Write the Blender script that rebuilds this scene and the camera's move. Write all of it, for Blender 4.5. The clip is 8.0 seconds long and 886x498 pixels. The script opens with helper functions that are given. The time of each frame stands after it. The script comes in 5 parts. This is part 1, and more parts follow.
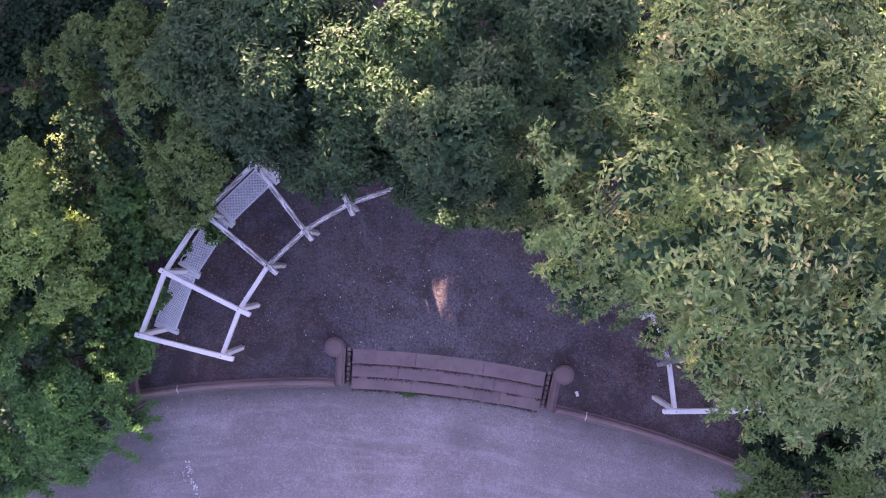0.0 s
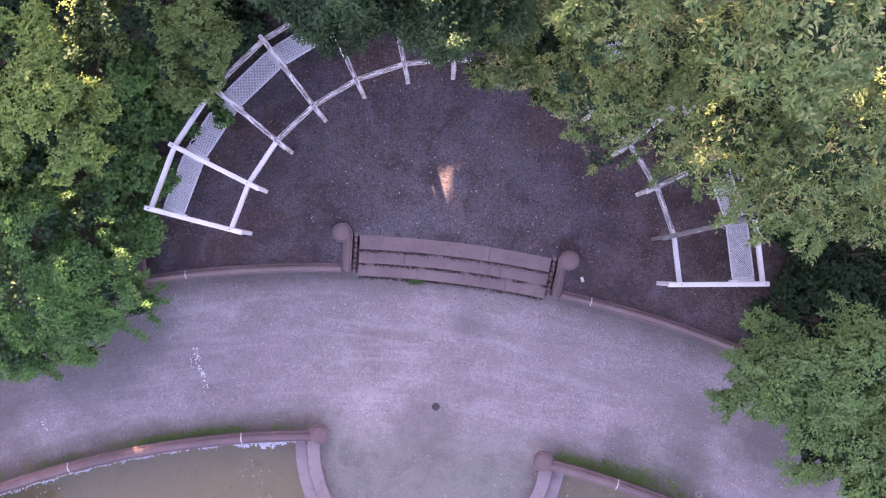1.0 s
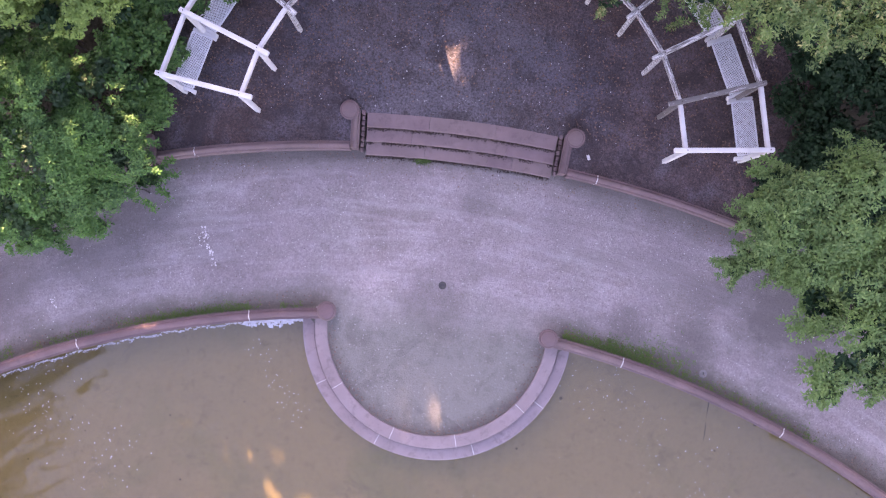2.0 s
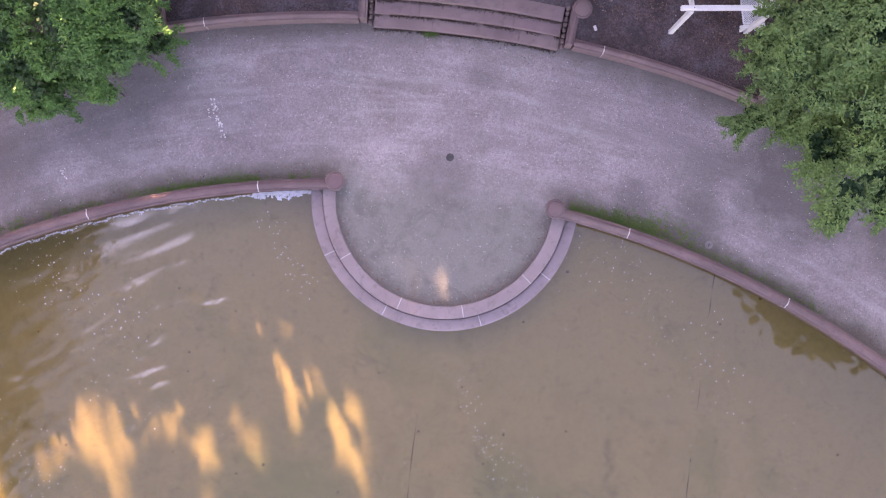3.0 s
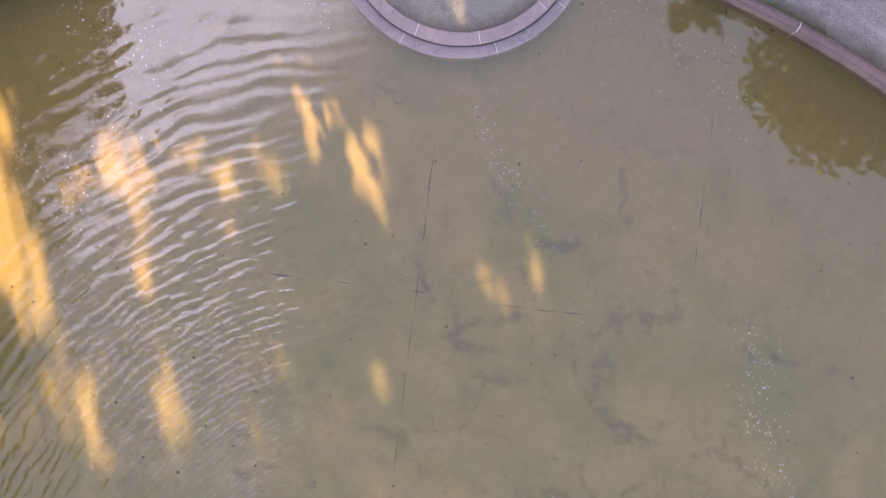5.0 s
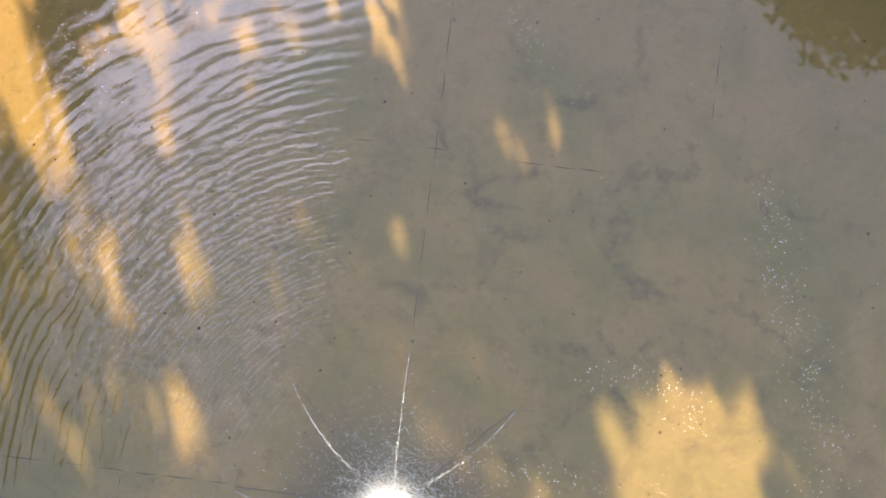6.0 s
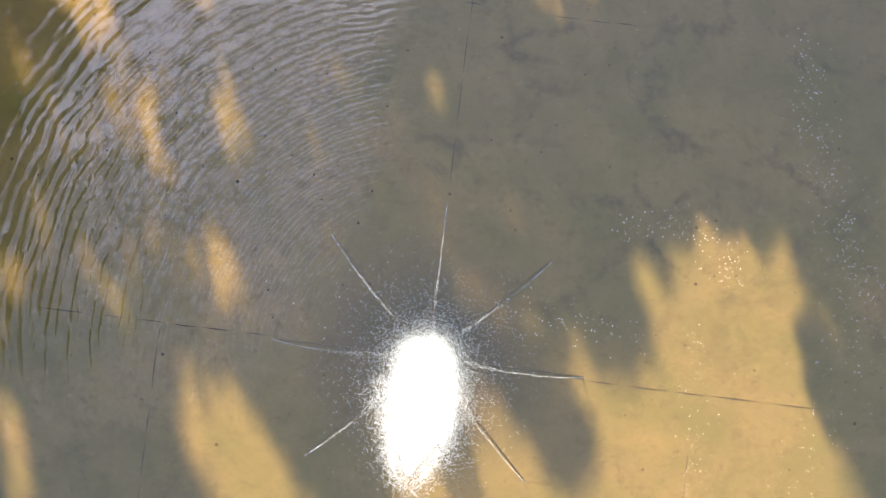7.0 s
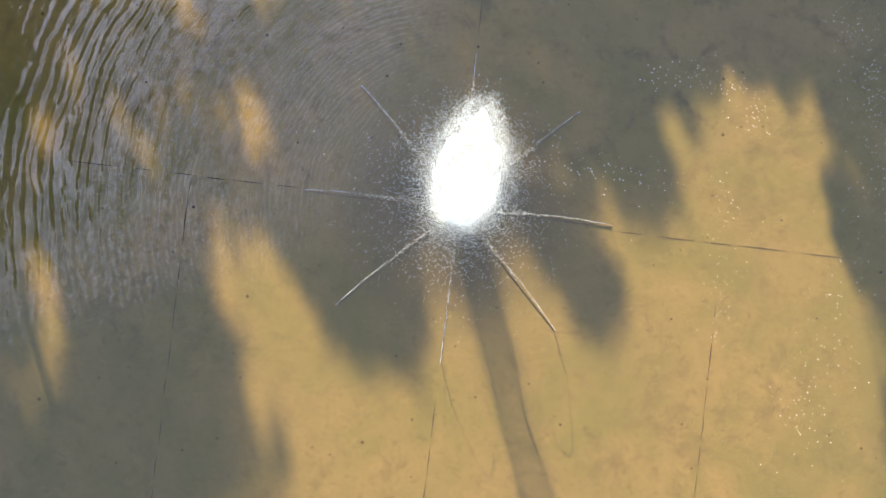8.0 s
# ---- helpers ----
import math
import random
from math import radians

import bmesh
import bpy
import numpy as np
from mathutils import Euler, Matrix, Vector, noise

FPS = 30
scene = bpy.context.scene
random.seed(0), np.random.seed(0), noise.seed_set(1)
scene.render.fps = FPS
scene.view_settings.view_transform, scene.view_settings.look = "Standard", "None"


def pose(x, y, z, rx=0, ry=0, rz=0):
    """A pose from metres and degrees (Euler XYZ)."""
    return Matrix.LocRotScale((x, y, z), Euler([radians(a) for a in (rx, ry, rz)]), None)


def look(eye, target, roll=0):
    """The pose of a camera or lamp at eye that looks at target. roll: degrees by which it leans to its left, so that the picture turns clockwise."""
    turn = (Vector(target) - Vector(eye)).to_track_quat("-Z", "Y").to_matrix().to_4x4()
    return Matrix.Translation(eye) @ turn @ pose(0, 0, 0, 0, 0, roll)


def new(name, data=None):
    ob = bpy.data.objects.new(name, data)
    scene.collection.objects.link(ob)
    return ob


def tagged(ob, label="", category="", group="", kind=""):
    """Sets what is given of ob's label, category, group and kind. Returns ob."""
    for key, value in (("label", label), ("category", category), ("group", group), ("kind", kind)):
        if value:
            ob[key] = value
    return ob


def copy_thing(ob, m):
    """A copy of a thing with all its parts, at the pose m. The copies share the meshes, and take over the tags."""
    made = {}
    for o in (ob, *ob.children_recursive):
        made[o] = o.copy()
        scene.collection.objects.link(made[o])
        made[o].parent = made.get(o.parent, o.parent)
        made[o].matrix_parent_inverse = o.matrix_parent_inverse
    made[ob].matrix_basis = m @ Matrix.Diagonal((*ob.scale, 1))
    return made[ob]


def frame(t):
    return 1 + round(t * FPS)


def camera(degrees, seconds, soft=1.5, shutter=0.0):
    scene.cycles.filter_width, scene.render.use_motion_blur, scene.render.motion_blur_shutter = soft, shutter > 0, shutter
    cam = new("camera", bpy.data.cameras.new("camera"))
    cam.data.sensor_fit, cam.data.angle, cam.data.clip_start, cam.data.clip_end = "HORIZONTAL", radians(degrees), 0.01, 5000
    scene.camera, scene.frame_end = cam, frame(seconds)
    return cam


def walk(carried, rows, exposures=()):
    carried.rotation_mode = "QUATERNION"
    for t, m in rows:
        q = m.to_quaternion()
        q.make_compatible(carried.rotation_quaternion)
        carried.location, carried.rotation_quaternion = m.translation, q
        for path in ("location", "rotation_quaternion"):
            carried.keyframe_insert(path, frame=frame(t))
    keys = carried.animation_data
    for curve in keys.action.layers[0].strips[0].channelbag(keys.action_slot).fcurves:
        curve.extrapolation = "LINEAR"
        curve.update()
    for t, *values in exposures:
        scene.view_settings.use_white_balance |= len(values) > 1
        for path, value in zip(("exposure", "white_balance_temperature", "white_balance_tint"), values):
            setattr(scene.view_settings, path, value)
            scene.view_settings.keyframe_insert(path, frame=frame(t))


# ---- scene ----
cam = camera(43.6, 8.0, soft=1.2)
PATH = [
    (0.0, pose(0.000, 0.000, 23.567, 0.765, 0.096, 0.000)),
    (0.5, pose(-0.086, -1.225, 23.633, 0.898, 0.034, 0.015)),
    (1.0, pose(-0.174, -2.465, 23.709, 0.971, -0.009, 0.070)),
    (1.5, pose(-0.259, -3.738, 23.770, 0.989, -0.053, 0.194)),
    (1.7, pose(-0.290, -4.262, 23.793, 1.001, -0.055, 0.231)),
    (2.8, pose(-0.436, -7.255, 23.917, 0.985, -0.053, 0.333)),
    (3.0, pose(-0.468, -7.816, 23.942, 0.961, -0.029, 0.330)),
    (3.5, pose(-0.548, -9.247, 24.010, 0.933, 0.022, 0.224)),
    (4.0, pose(-0.639, -10.709, 24.100, 0.919, 0.082, 0.150)),
    (4.2, pose(-0.676, -11.314, 24.125, 0.927, 0.067, 0.160)),
    (5.3, pose(-0.909, -14.739, 24.238, 0.919, -0.079, 0.244)),
    (5.5, pose(-0.980, -15.376, 24.263, 0.898, -0.081, 0.229)),
    (6.0, pose(-1.251, -16.991, 24.340, 0.910, -0.079, 0.142)),
    (6.5, pose(-1.615, -18.639, 24.411, 0.938, -0.021, 0.109)),
    (7.0, pose(-2.019, -20.317, 24.455, 0.938, 0.061, 0.060)),
    (7.5, pose(-2.392, -22.012, 24.490, 0.925, -0.010, -0.038)),
    (8.0, pose(-2.758, -23.692, 24.553, 0.989, -0.106, -0.220)),
]
EXPOSURE = [(0.0, 3.18, 6550, 59), (0.5, 3.54, 6850, 58), (1.0, 3.70, 7250, 55), (1.5, 3.76, 7300, 53), (3.5, 3.54, 8180, 46), (5.5, 3.42, 8030, 34), (6.5, 3.08, 7700, 30), (7.5, 2.73, 7430, 27), (8.0, 2.58, 7520, 25)]
walk(cam, PATH, EXPOSURE)

# ---- light: low evening sun behind the wood, clear sky with an added cloud bank ----
SUN_FLAT = Vector((-0.26, 0.966, 0.0))
SUN_UP = radians(20)
sun_way = Vector((SUN_FLAT.x * math.cos(SUN_UP), SUN_FLAT.y * math.cos(SUN_UP), math.sin(SUN_UP)))
world = bpy.data.worlds.new("evening_sky")
scene.world = world
world.use_nodes = True
wn = world.node_tree.nodes
sky = wn.new("ShaderNodeTexSky")
sky.sky_type = "NISHITA"
sky.sun_disc = False
sky.sun_elevation = SUN_UP
sky.sun_rotation = math.atan2(SUN_FLAT.x, SUN_FLAT.y)
sky.dust_density = 2.0
wn["Background"].inputs["Strength"].default_value = 0.083
wl = world.node_tree.links
# bright unseen cloud bank, added to give the ripples their pale sheen
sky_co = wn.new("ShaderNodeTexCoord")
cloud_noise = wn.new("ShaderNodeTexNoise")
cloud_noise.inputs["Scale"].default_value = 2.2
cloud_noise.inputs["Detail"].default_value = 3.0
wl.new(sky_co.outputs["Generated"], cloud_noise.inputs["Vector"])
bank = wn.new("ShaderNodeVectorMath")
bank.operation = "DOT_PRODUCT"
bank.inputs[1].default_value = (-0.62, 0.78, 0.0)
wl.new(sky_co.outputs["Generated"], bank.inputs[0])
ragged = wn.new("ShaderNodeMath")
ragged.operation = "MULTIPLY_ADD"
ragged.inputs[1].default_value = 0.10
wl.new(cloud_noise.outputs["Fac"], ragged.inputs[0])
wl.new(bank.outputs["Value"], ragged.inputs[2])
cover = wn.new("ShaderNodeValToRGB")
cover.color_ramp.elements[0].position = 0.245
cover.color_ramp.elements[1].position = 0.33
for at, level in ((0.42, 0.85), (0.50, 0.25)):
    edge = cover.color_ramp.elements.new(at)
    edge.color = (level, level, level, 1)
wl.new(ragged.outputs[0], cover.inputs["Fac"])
added_cloud = wn.new("ShaderNodeMix")
added_cloud.data_type = "RGBA"
added_cloud.inputs[7].default_value = (3.5, 4.5, 6.7, 1)
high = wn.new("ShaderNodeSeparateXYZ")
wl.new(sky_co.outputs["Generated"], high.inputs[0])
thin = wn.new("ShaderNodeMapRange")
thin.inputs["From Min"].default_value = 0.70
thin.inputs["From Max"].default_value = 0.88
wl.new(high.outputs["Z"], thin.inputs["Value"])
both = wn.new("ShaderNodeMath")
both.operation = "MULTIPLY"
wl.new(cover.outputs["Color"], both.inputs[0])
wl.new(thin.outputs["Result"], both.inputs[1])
wl.new(both.outputs[0], added_cloud.inputs[0])
wl.new(sky.outputs[0], added_cloud.inputs[6])
wl.new(added_cloud.outputs[2], wn["Background"].inputs[0])
lamp = bpy.data.lights.new("sun", "SUN")
lamp.energy = 5.0
lamp.angle = radians(0.5)
lamp.color = (1.0, 0.80, 0.52)
sun = new("sun", lamp)
sun.matrix_world = look(sun_way * 80, (0, 0, 0))


# ---- materials ----
class Nodes:
    """A node material with short calls."""

    def __init__(self, name):
        self.mat = bpy.data.materials.new(name)
        self.mat.use_nodes = True
        self.tree = self.mat.node_tree
        self.tree.nodes.clear()
        self.out = self.tree.nodes.new("ShaderNodeOutputMaterial")

    def add(self, kind, values=(), **settings):
        n = self.tree.nodes.new("ShaderNode" + kind)
        if "data_type" in settings:
            n.data_type = settings["data_type"]
        if "blend_type" in settings:
            n.blend_type = settings["blend_type"]
        if "operation" in settings:
            n.operation = settings["operation"]
        for key, value in dict(values).items():
            if isinstance(value, bpy.types.NodeSocket):
                self.tree.links.new(value, n.inputs[key])
            else:
                n.inputs[key].default_value = value
        return n

    def coords(self):
        return self.add("TexCoord").outputs["Object"]

    def noise(self, vec, scale, detail=4.0, rough=0.55, distortion=0.0):
        return self.add("TexNoise", {"Vector": vec, "Scale": scale, "Detail": detail, "Roughness": rough, "Distortion": distortion}).outputs["Fac"]

    def ramp(self, fac, *stops):
        n = self.add("ValToRGB", {"Fac": fac})
        e = n.color_ramp.elements
        while len(e) < len(stops):
            e.new(0.5)
        for k, (at, c) in enumerate(stops):
            e[k].position = at
            e[k].color = (*c, 1) if isinstance(c, tuple) else (c, c, c, 1)
        return n.outputs["Color"]

    def mix(self, fac, a, b, blend="MIX"):
        n = self.add("Mix", data_type="RGBA", blend_type=blend)
        for key, value in ((0, fac), (6, a), (7, b)):
            if isinstance(value, bpy.types.NodeSocket):
                self.tree.links.new(value, n.inputs[key])
            else:
                n.inputs[key].default_value = (*value, 1) if isinstance(value, tuple) else value
        return n.outputs[2]

    def math(self, op, a, b=0.0, c=0.0):
        return self.add("Math", {0: a, 1: b, 2: c}, operation=op).outputs[0]

    def bump(self, height, strength, distance, normal=None):
        values = {"Height": height, "Strength": strength, "Distance": distance}
        if normal is not None:
            values["Normal"] = normal
        return self.add("Bump", values).outputs[0]

    def surface(self, color, rough=0.8, normal=None, **more):
        values = {"Base Color": (*color, 1) if isinstance(color, tuple) else color, "Roughness": rough}
        if normal is not None:
            values["Normal"] = normal
        values.update({k.replace("_", " "): v for k, v in more.items()})
        return self.add("BsdfPrincipled", values).outputs[0]

    def done(self, shader):
        self.tree.links.new(shader, self.out.inputs["Surface"])
        return self.mat


def gravel_material():
    """Pale park gravel near the basin with trodden, dampened, dirty and painted-shade places, dark woodland soil beyond
    the path.
    """
    n = Nodes("gravel")
    co = n.coords()
    big = n.noise(co, 0.33, 5, 0.6, 0.3)
    mid = n.noise(co, 1.7, 7, 0.7)
    fine = n.noise(co, 20, 6, 0.75)
    grit = n.add("TexVoronoi", {"Vector": co, "Scale": 42.0})
    stone = n.ramp(grit.outputs["Color"], (0.0, 0.35), (0.5, 0.95), (1.0, 1.6))
    coarse = n.add("TexVoronoi", {"Vector": co, "Scale": 17.0})
    base = n.mix(n.ramp(big, (0.34, 0.0), (0.66, 1.0)), (0.261, 0.220, 0.226), (0.417, 0.358, 0.368))
    base = n.mix(n.ramp(n.noise(co, 0.6, 6, 0.7, 0.6), (0.48, 0.0), (0.62, 0.55)), base, (0.275, 0.258, 0.243))
    base = n.mix(n.ramp(mid, (0.35, 0.55), (0.66, 0.0)), base, (0.20, 0.172, 0.16))
    base = n.mix(n.ramp(n.noise(co, 0.42, 7, 0.72), (0.50, 0.0), (0.64, 0.55)), base, (0.190, 0.155, 0.145))
    base = n.mix(0.36, base, stone, "MULTIPLY")
    base = n.mix(0.2, base, n.ramp(coarse.outputs["Color"], (0.0, 0.5), (1.0, 1.45)), "MULTIPLY")
    base = n.mix(n.ramp(fine, (0.36, 0.32), (0.54, 0.0)), base, (0.11, 0.095, 0.09))
    for scale, tone in ((7.0, (0.52, 0.50, 0.48)), (11.0, (0.45, 0.43, 0.41)), (8.3, (0.07, 0.06, 0.055)), (13.0, (0.09, 0.08, 0.07))):
        specks = n.add("TexVoronoi", {"Vector": co, "Scale": scale})
        base = n.mix(n.ramp(specks.outputs["Distance"], (0.05, 0.9), (0.10, 0.0)), base, tone)
    spread = n.add("VectorMath", {0: co}, operation="LENGTH").outputs["Value"]
    flat = n.add("SeparateXYZ", {0: co})
    bearing = n.math("ARCTAN2", flat.outputs["X"], flat.outputs["Y"])
    # worn tracks that follow the bend of the path
    for step, turn, tone, much in ((1.5, 5.0, (0.205, 0.178, 0.175), 0.55), (4.2, 11.0, (0.43, 0.395, 0.40), 0.28), (7.5, 18.0, (0.215, 0.190, 0.185), 0.28)):
        lane = n.add("CombineXYZ", {0: n.math("MULTIPLY", spread, step), 1: n.math("MULTIPLY", bearing, turn), 2: step}).outputs[0]
        base = n.mix(n.ramp(n.noise(lane, 1.0, 5, 0.62, 0.3), (0.50, 0.0), (0.66, much)), base, tone)
    # the platform is less walked on: greyer, with a green film
    lawn = n.math("ADD", spread, n.math("MULTIPLY", n.noise(co, 0.9, 6, 0.7), 1.6))
    film = n.ramp(n.math("DIVIDE", lawn, 50.0), (0.416, 0.88), (0.44, 0.0))
    base = n.mix(film, base, n.mix(fine, (0.125, 0.127, 0.110), (0.240, 0.240, 0.212)))
    base = n.mix(n.math("MULTIPLY", film, n.ramp(n.noise(co, 1.9, 6, 0.72, 0.4), (0.48, 0.0), (0.64, 0.7))), base, (0.115, 0.108, 0.096))
    inset = n.add("VectorMath", {0: co, 1: (0.0, 20.27, 0.0)}, operation="DISTANCE").outputs["Value"]
    inset = n.math("ADD", inset, n.math("MULTIPLY", n.noise(co, 2.6, 6, 0.75), 0.9))
    crumbs = n.math("MULTIPLY", n.ramp(n.math("DIVIDE", inset, 5.0), (0.0, 0.5), (0.24, 0.0), (0.49, 0.0), (0.56, 0.7)), n.ramp(n.math("DIVIDE", spread, 50.0), (0.402, 1.0), (0.409, 0.0)))
    base = n.mix(crumbs, base, n.mix(fine, (0.075, 0.066, 0.058), (0.15, 0.135, 0.12)))
    wobble = n.math("ADD", spread, n.math("MULTIPLY", mid, 1.0))
    # dirt and moss washed up along the basin wall
    ragged = n.math("ADD", spread, n.math("MULTIPLY", n.noise(co, 1.1, 6, 0.7), 0.9))
    band = n.ramp(n.math("DIVIDE", ragged, 50.0), (0.410, 0.0), (0.4185, 0.85), (0.4225, 0.65), (0.4305, 0.0))
    aside = n.math("ABSOLUTE", n.add("SeparateXYZ", {0: co}).outputs["X"])
    band = n.math("MULTIPLY", band, n.ramp(n.math("DIVIDE", aside, 10.0), (0.225, 0.0), (0.27, 1.0)))
    base = n.mix(band, base, n.mix(fine, (0.055, 0.048, 0.034), (0.12, 0.105, 0.08)))
    # below the terrace wall: dirt, and the wall's contact shade painted into the gravel
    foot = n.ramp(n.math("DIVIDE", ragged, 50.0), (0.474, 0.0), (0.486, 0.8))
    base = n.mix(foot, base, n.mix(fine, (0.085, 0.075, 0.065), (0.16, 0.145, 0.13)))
    # damp earth and stains, with soft shade under tree and shrub painted in
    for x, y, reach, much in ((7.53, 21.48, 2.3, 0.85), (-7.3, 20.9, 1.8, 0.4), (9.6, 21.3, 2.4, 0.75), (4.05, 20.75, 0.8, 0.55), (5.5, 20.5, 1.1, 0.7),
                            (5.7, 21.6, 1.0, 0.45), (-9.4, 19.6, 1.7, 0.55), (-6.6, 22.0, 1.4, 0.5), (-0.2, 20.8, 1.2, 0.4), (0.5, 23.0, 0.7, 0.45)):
        damp_shade = n.add("VectorMath", {0: co, 1: (x, y, 0.0)}, operation="DISTANCE").outputs["Value"]
        damp_shade = n.math("ADD", damp_shade, n.math("MULTIPLY", n.noise(co, 1.3, 6, 0.7), 0.95 * reach))
        base = n.mix(n.ramp(n.math("DIVIDE", damp_shade, 2 * reach), (0.38, much), (0.60, 0.0)), base, n.mix(fine, (0.09, 0.078, 0.072), (0.155, 0.138, 0.13)))
    soil = n.mix(mid, (0.03, 0.027, 0.02), (0.07, 0.06, 0.035))
    base = n.mix(n.ramp(n.math("DIVIDE", wobble, 50.0), (0.495, 0.0), (0.51, 1.0)), base, soil)
    nrm = n.bump(n.math("ADD", grit.outputs["Distance"], fine), 0.7, 0.012, n.bump(mid, 0.5, 0.05))
    return n.done(n.surface(base, 0.95, nrm))


def terrace_material():
    """Dark trodden grit: greyer where it is walked on, reddish brown with litter elsewhere."""
    n = Nodes("terrace_grit")
    co = n.coords()
    big = n.noise(co, 0.45, 5, 0.6, 0.4)
    mid = n.noise(co, 1.6, 7, 0.7)
    fine = n.noise(co, 22, 6, 0.75)
    litter = n.noise(co, 9, 7, 0.8, 0.6)
    grit = n.add("TexVoronoi", {"Vector": co, "Scale": 38.0})
    base = n.mix(n.ramp(mid, (0.35, 0.0), (0.65, 1.0)), (0.058, 0.050, 0.062), (0.122, 0.106, 0.128))
    brown = n.mix(n.ramp(mid, (0.35, 0.0), (0.65, 1.0)), (0.056, 0.034, 0.033), (0.112, 0.072, 0.068))
    base = n.mix(n.ramp(big, (0.40, 0.0), (0.56, 1.0)), brown, base)
    walked = n.add("VectorMath", {0: co, 1: (-0.6, 25.2, 0.45)}, operation="DISTANCE").outputs["Value"]
    walked = n.ramp(n.math("DIVIDE", n.math("ADD", walked, n.math("MULTIPLY", big, 2.4)), 6.0), (0.28, 0.85), (0.78, 0.0))
    base = n.mix(walked, base, n.mix(n.ramp(mid, (0.35, 0.0), (0.65, 1.0)), (0.105, 0.096, 0.108), (0.175, 0.160, 0.178)))
    side = n.math("ADD", n.add("SeparateXYZ", {0: co}).outputs["X"], n.math("MULTIPLY", mid, 1.6))
    base = n.mix(n.ramp(n.math("DIVIDE", side, 10.0), (0.34, 0.0), (0.46, 0.8)), base, n.mix(n.ramp(mid, (0.35, 0.0), (0.65, 1.0)), (0.085, 0.055, 0.058), (0.150, 0.104, 0.106)))
    base = n.mix(n.ramp(litter, (0.52, 0.0), (0.64, 0.8)), base, (0.07, 0.038, 0.026))
    base = n.mix(0.4, base, n.ramp(grit.outputs["Color"], (0.0, 0.4), (1.0, 1.65)), "MULTIPLY")
    blots = n.noise(co, 1.1, 6, 0.72, 0.5)
    base = n.mix(n.ramp(blots, (0.50, 0.0), (0.62, 0.75)), base, (0.050, 0.034, 0.033))
    base = n.mix(n.ramp(blots, (0.34, 0.6), (0.46, 0.0)), base, (0.155, 0.140, 0.155))
    base = n.mix(n.ramp(fine, (0.38, 0.75), (0.56, 0.0)), base, (0.025, 0.022, 0.022))
    specks = n.add("TexVoronoi", {"Vector": co, "Scale": 8.0})
    base = n.mix(n.ramp(specks.outputs["Distance"], (0.03, 1.0), (0.06, 0.0)), base, (0.26, 0.24, 0.22))
    nrm = n.bump(n.math("ADD", fine, grit.outputs["Distance"]), 0.7, 0.015, n.bump(litter, 0.6, 0.03))
    return n.done(n.surface(base, 0.95, nrm))


def sandstone_material(name, light, dark):
    n = Nodes(name)
    co = n.coords()
    tone = n.add("ObjectInfo").outputs["Random"]
    big = n.noise(co, 1.6, 5, 0.6)
    fine = n.noise(co, 60, 4, 0.7)
    base = n.mix(n.ramp(big, (0.3, 0.0), (0.7, 1.0)), dark, light)
    base = n.mix(n.math("MULTIPLY", tone, 0.35), base, (0.22, 0.17, 0.15))
    dirt = n.noise(co, 5, 6, 0.75, 0.4)
    base = n.mix(n.ramp(dirt, (0.52, 0.0), (0.75, 0.7)), base, (0.10, 0.075, 0.07))
    nrm = n.bump(fine, 0.35, 0.006, n.bump(dirt, 0.3, 0.012))
    return n.done(n.surface(base, 0.85, nrm))


def paint_material(name, wear):
    """White paint on timber; wear bares the grey wood."""
    n = Nodes(name)
    co = n.coords()
    grain = n.noise(n.add("VectorMath", {0: co, 1: (6, 60, 60)}, operation="MULTIPLY").outputs[0], 1.0, 5, 0.6)
    flake = n.noise(n.add("VectorMath", {0: co, 1: (3.2, 22, 22)}, operation="MULTIPLY").outputs[0], 1.0, 7, 0.72, 0.4)
    wood = n.mix(grain, (0.10, 0.092, 0.088), (0.22, 0.20, 0.19))
    white = n.mix(n.ramp(n.noise(co, 3, 4), (0.4, 0.0), (0.7, 0.5)), (0.66, 0.66, 0.66), (0.50, 0.50, 0.49))
    base = n.mix(n.ramp(flake, (wear - 0.05, 1.0), (wear + 0.05, 0.0)), white, wood)
    return n.done(n.surface(base, 0.55, n.bump(n.math("ADD", grain, flake), 0.3, 0.004)))


def plain_material(name, a, b, rough, scale, relief=0.3, metallic=0.0):
    n = Nodes(name)
    co = n.coords()
    v = n.noise(co, scale, 6, 0.65)
    base = n.mix(n.ramp(v, (0.35, 0.0), (0.65, 1.0)), a, b)
    return n.done(n.surface(base, rough, n.bump(n.noise(co, scale * 5, 4, 0.6), relief, 0.005), Metallic=metallic))


def leaf_material(name, young, old, pale, tips=None, gloss=0.28):
    n = Nodes(name)
    island = n.add("NewGeometry").outputs["Random Per Island"]
    co = n.coords()
    patch = n.noise(co, 0.9, 3, 0.5)
    c = n.mix(n.ramp(patch, (0.35, 0.0), (0.65, 1.0)), old, young)
    c = n.mix(n.ramp(island, (0.0, 0.0), (1.0, 0.6)), c, pale)
    c = n.mix(n.ramp(n.math("FRACT", n.math("MULTIPLY", island, 7.3)), (0.0, 0.0), (1.0, 0.45)), c, old)
    if tips:
        sprig = n.math("MULTIPLY", n.ramp(n.noise(co, 2.3, 3, 0.6), (0.52, 0.0), (0.66, 1.0)), n.ramp(island, (0.3, 0.0), (0.9, 0.7)))
        c = n.mix(sprig, c, tips)
    glossy = n.surface(c, 0.5, Specular_IOR_Level=gloss)
    thin = n.add("BsdfTranslucent", {"Color": c}).outputs[0]
    return n.done(n.add("MixShader", {0: 0.14, 1: glossy, 2: thin}).outputs[0])


